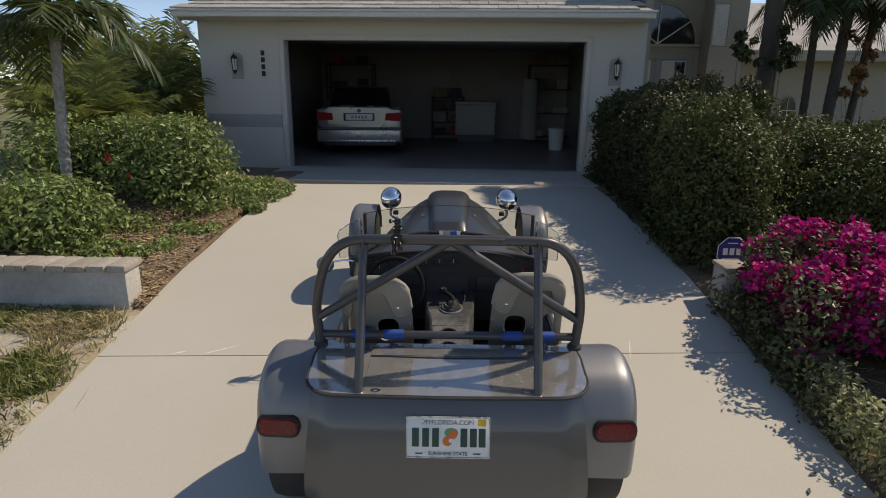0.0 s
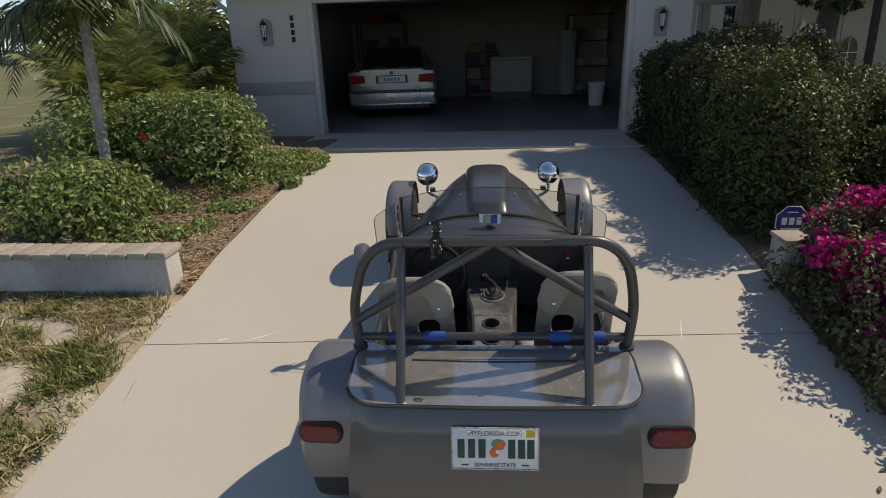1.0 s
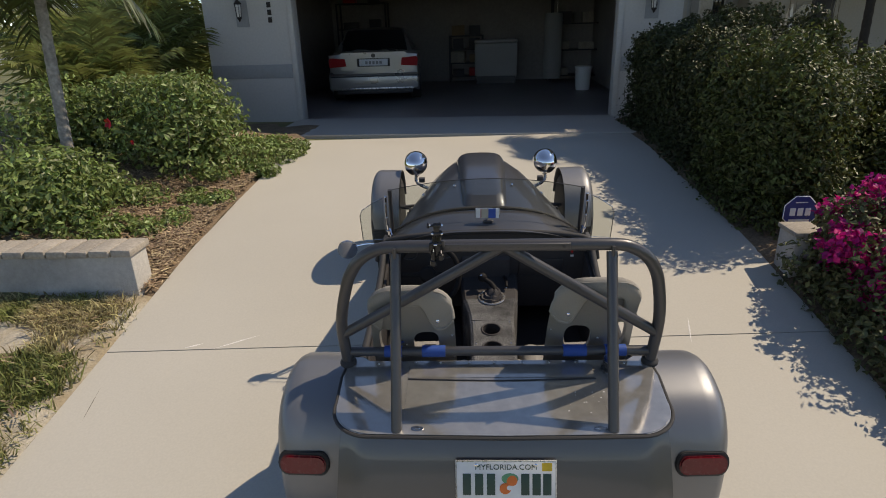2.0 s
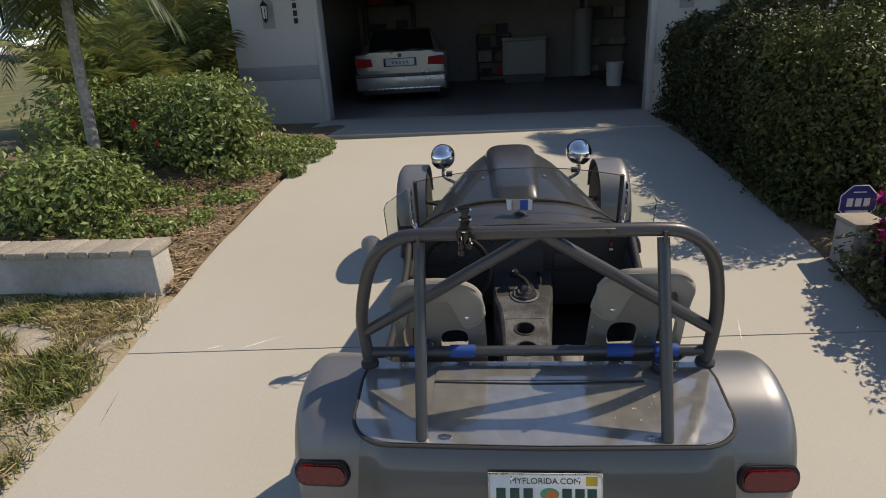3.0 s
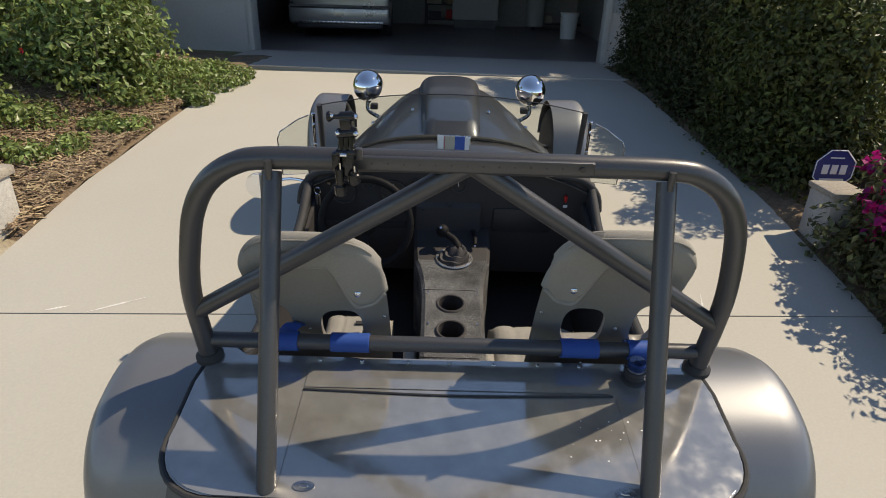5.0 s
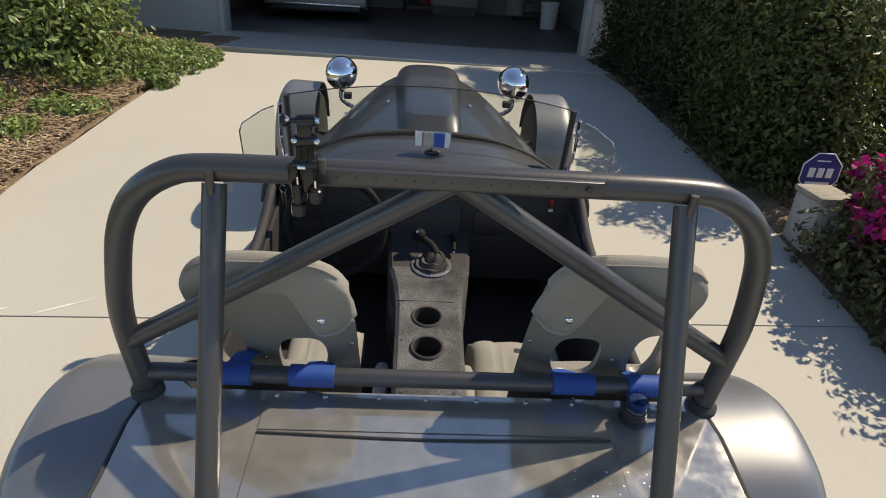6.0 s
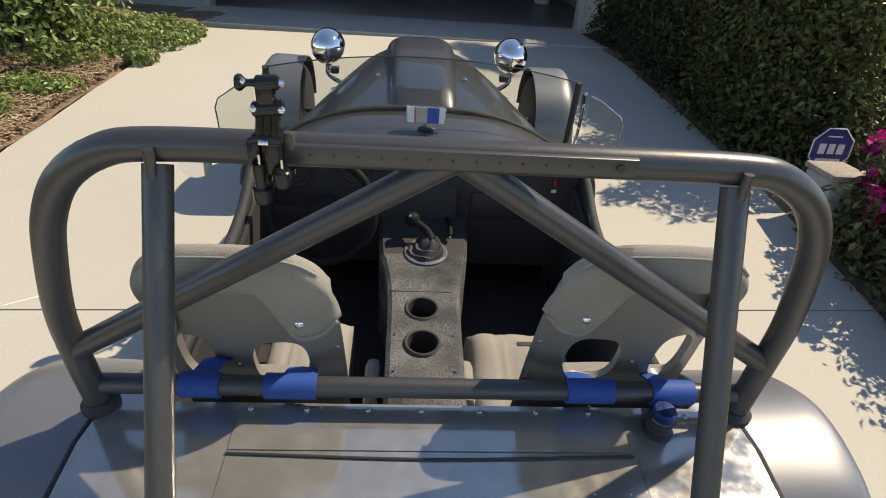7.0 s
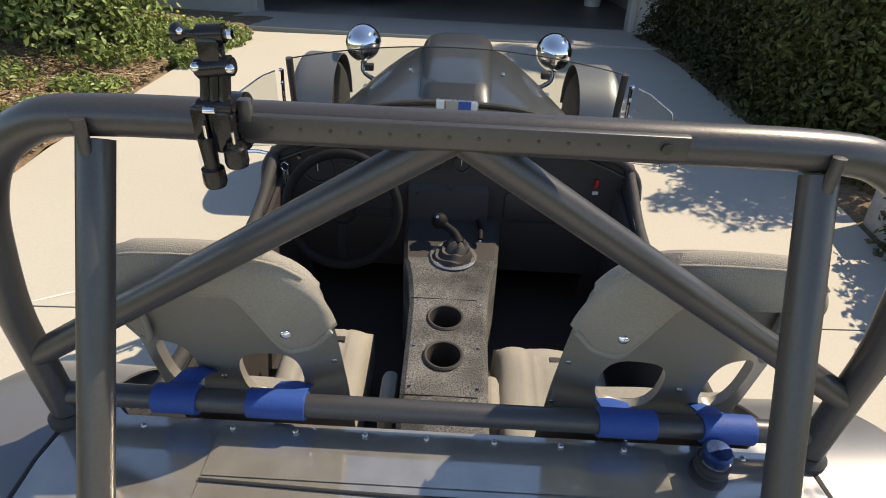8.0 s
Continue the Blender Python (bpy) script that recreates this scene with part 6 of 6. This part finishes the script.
palm(-3.92, 6.62, 1.73, 0.062, 11, 1.25, 0.42, 5, M["palm_deep"], "young palm with a ringed grey trunk in the shrub bed", lean=(0.11, 0.0), droop=0.70, lo=(18, 70), shaft=0.12)
palm(-7.15, 11.0, 1.85, 0.06, 20, 1.45, 0.42, 8, M["palm_blue"], "palm with drooping blue-green feather fronds behind the bed", droop=1.05, lo=(5, 60))
k = 0
for x, y, n, L in ((-4.95, 9.0, 22, 1.7), (-5.35, 9.9, 24, 2.4), (-5.3, 10.6, 24, 2.5), (-5.8, 11.4, 24, 2.9), (-5.85, 12.2, 24, 3.2), (-6.8, 12.8, 22, 2.9), (-5.75, 13.5, 22, 3.2)):
    k += 1
    palm(x, y, 0.0, 0.05, n + 10, L * 1.15, 0.52, 80 + k, M["palm"], "bushy clumping palm with arching feather fronds", droop=0.32, group="clumping palms", lo=(46, 86))
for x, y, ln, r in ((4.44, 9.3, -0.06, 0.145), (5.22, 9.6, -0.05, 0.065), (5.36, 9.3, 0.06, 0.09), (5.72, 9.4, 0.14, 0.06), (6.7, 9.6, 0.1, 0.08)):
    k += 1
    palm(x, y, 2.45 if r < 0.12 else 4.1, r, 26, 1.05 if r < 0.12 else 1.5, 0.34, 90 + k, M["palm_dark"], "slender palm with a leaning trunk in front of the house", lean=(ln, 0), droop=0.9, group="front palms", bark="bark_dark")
for x, y, zs, m_ in ((3.95, 9.0, (2.15, 2.32), "shrub_dark"), (4.48, 9.0, (2.12, 2.34), "palm_dark"), (5.60, 9.2, (1.78, 2.02, 2.32), "croton")):
    k += 1
    g = random.Random(300 + k)
    tips = [(x + g.uniform(-0.20, 0.20), y + g.uniform(-0.15, 0.15), z + g.uniform(-0.13, 0.13), r_, r_, r_ * 0.8) for z in zs for r_ in (0.06, 0.08, 0.10, 0.07, 0.05)]
    shrub("croton_shrub", "thin tall shrub with %s leaves behind the hedge" % ("orange-brown" if m_ == "croton" else "dark green"), "shrub",
          tips, 420, 0.085, M[m_], 310 + k, (x, y), 5, 0.007, group="croton shrubs", shell=0.2)
for x, y, a in ((1.79, 3.19, 20), (1.86, 3.14, 80), (1.885, 3.06, 140), (1.71, 3.08, 60)):
    leaf_ob = thing("fallen_leaf", "small dry brown leaf lying on the concrete", "leaf", pose(x, y, slope(y) + 0.004, 8, 0, a), group="fallen leaves")
    part("blade", thick(loft([[(u * 0.021, 0.009 * s_ * math.cos(u * 1.5), 0.004 * abs(s_) + 0.003 * u * u) for s_ in (-1, 0, 1)] for u in np.linspace(-1, 1, 7)]), 0.0008), M["wood"], leaf_ob)


# grass tufts and mulch chips
def blades(n, x0, x1, y0, y1, keep, size, seed, material, name, label, lift=0.0):
    g = np.random.default_rng(seed)
    vs, fs = [], []
    cnt = 0
    while cnt < n:
        x, y = g.uniform(x0, x1), g.uniform(y0, y1)
        if not keep(x, y):
            cnt += 0.2
            continue
        cnt += 1
        z = land(x, y) + lift
        for _ in range(3):
            a, h = g.uniform(0, 6.28), size * g.uniform(0.5, 1.3)
            px, py = x + g.normal() * 0.02, y + g.normal() * 0.02
            w0 = 0.0035 + 0.002 * g.random()
            tx, ty = g.normal() * h * 0.8, g.normal() * h * 0.8
            kk = len(vs)
            vs += [(px - math.cos(a) * w0, py - math.sin(a) * w0, z - 0.01), (px + math.cos(a) * w0, py + math.sin(a) * w0, z - 0.01),
                   (px + tx * 0.4 + math.cos(a) * w0 * .8, py + ty * 0.4 + math.sin(a) * w0 * .8, z + h * 0.6), (px + tx * 0.4 - math.cos(a) * w0 * .8, py + ty * 0.4 - math.sin(a) * w0 * .8, z + h * 0.6), (px + tx, py + ty, z + h * 0.85)]
            fs += [(kk, kk + 1, kk + 2, kk + 3), (kk + 3, kk + 2, kk + 4)]
    return tagged(raw(name, vs, fs, material), label, "grass" if "grass" in name else "mulch", kind="stuff")


blades(25000, -6.5, -2.24, -2.6, 4.66, lambda x, y: noise.noise((x * 1.8 + 4, y * 2.1, 5)) < 0.10 + 0.35 * noise.noise((x * 3, y * 3, 1)) and x < -2.29 + 0.07 * noise.noise((y * 5, 0, 0)), 0.075, 21, M["blade"], "grass",
       "dry green and straw-coloured grass tufts on sand")
blades(1800, -2.75, -2.25, -2.0, 4.6, lambda x, y: noise.noise((x * 5, y * 3.5, 8)) > -0.05 and x < -2.27 + 0.05 * noise.noise((y * 5, 0, 0)), 0.06, 23, M["blade"], "grass", "dry grass tufts along the driveway's edge")
blades(1500, -6.2, -2.4, 4.40, 4.64, lambda x, y: True, 0.07, 22, M["blade"], "grass", "grass along the planter wall's foot")


def chips(n, x0, x1, y0, y1, keep, seed):
    g = np.random.default_rng(seed)
    vs, fs = [], []
    for _ in range(n):
        x, y = g.uniform(x0, x1), g.uniform(y0, y1)
        if not keep(x, y):
            continue
        z = land(x, y) + 0.035 + g.uniform(0, 0.025)
        a, l, w0 = g.uniform(0, 6.28), g.uniform(0.012, 0.052), g.uniform(0.0025, 0.007)
        d, s = Vector((math.cos(a), math.sin(a), g.uniform(-.3, .3))), Vector((-math.sin(a), math.cos(a), g.uniform(-.4, .4)))
        o = Vector((x, y, z))
        k = len(vs)
        vs += [o - d * l - s * w0, o + d * l - s * w0 * .5, o + d * l + s * w0, o - d * l + s * w0 * .7]
        fs.append((k, k + 1, k + 2, k + 3))
    return tagged(raw("mulch", vs, fs, M["chip"]), "pale brown wood and leaf mulch on the bed", "mulch", kind="stuff")


chips(13000, -4.6, -2.27, 4.92, 8.6, lambda x, y: True, 41)
chips(12000, -3.1, -2.24, 4.72, 8.0, lambda x, y: x < -2.255 - 0.01 * smooth01((y - 4.7) / 2) + 0.02 * noise.noise((y * 6, 3, 0)), 43)
chips(1200, -3.6, -2.26, 1.0, 4.4, lambda x, y: noise.noise((x * 3, y * 3, 4)) > 0, 44)
chips(2500, 2.2, 3.4, 2.6, 9.0, lambda x, y: True, 42)

# ---- far field ----
def far_trees(name, x0, x1, y0, y1, n, r, seed, label):
    g = random.Random(seed)
    blobs = [(g.uniform(x0, x1), g.uniform(y0, y1), -0.5 + r * g.uniform(0.3, 0.9), r * g.uniform(.8, 1.8), r * g.uniform(.8, 1.8), r * g.uniform(.5, 1.1)) for _ in range(n)]
    v, f = leaf_cloud(blobs, n * 160, r * 0.35, seed=seed, aspect=0.9)
    tagged(raw(name, v, f, M["far_leaf"]), label, "trees", kind="stuff")


far_trees("far_trees", -330, -90, 210, 320, 60, 3.6, 3, "distant dark tree line beyond the field")
far_trees("far_trees", -150, -60, 130, 170, 26, 1.2, 4, "low scrub at the far edge of the field")
frame_ob = thing("field_frame", "small white tubular frame standing on the field", "frame", pose(-39.0, 52.0, land(-39, 52)))
for a, b in (((-0.5, 0, 0), (-0.5, 0, 0.55)), ((0.5, 0, 0), (0.5, 0, 0.55)), ((-0.5, 0, 0.55), (0.5, 0, 0.55)), ((-0.5, 0.4, 0), (-0.5, 0, 0.55)), ((0.5, 0.4, 0), (0.5, 0, 0.55))):
    part("tube", cyl(a, b, 0.03, seg=8), M["white"], frame_ob)


def far_house(x, y, s, rot, label):
    ob = thing("far_house", label, "house", pose(x, y, -0.6, 0, 0, rot), group="far houses")
    part("wall", box(-7 * s, 7 * s, -4 * s, 4 * s, 0, 2.6 * s), M["cream"], ob)
    part("roof", loft([[(-7.6 * s, -4.6 * s, 2.6 * s), (7.6 * s, -4.6 * s, 2.6 * s)], [(-4 * s, 0, 4.6 * s), (4 * s, 0, 4.6 * s)], [(-7.6 * s, 4.6 * s, 2.6 * s), (7.6 * s, 4.6 * s, 2.6 * s)]]), M["roof"], ob)
    for k in range(4):
        part("window", box((-5 + 3.2 * k) * s, (-3.6 + 3.2 * k) * s, -4.05 * s, -3.95 * s, 0.9 * s, 2.0 * s), M["pane"], ob)


far_house(-132, 196, 0.9, 30, "pale far house with a hipped roof beyond the field")
far_house(-165, 205, 0.8, 25, "pale far house with a hipped roof beyond the field")
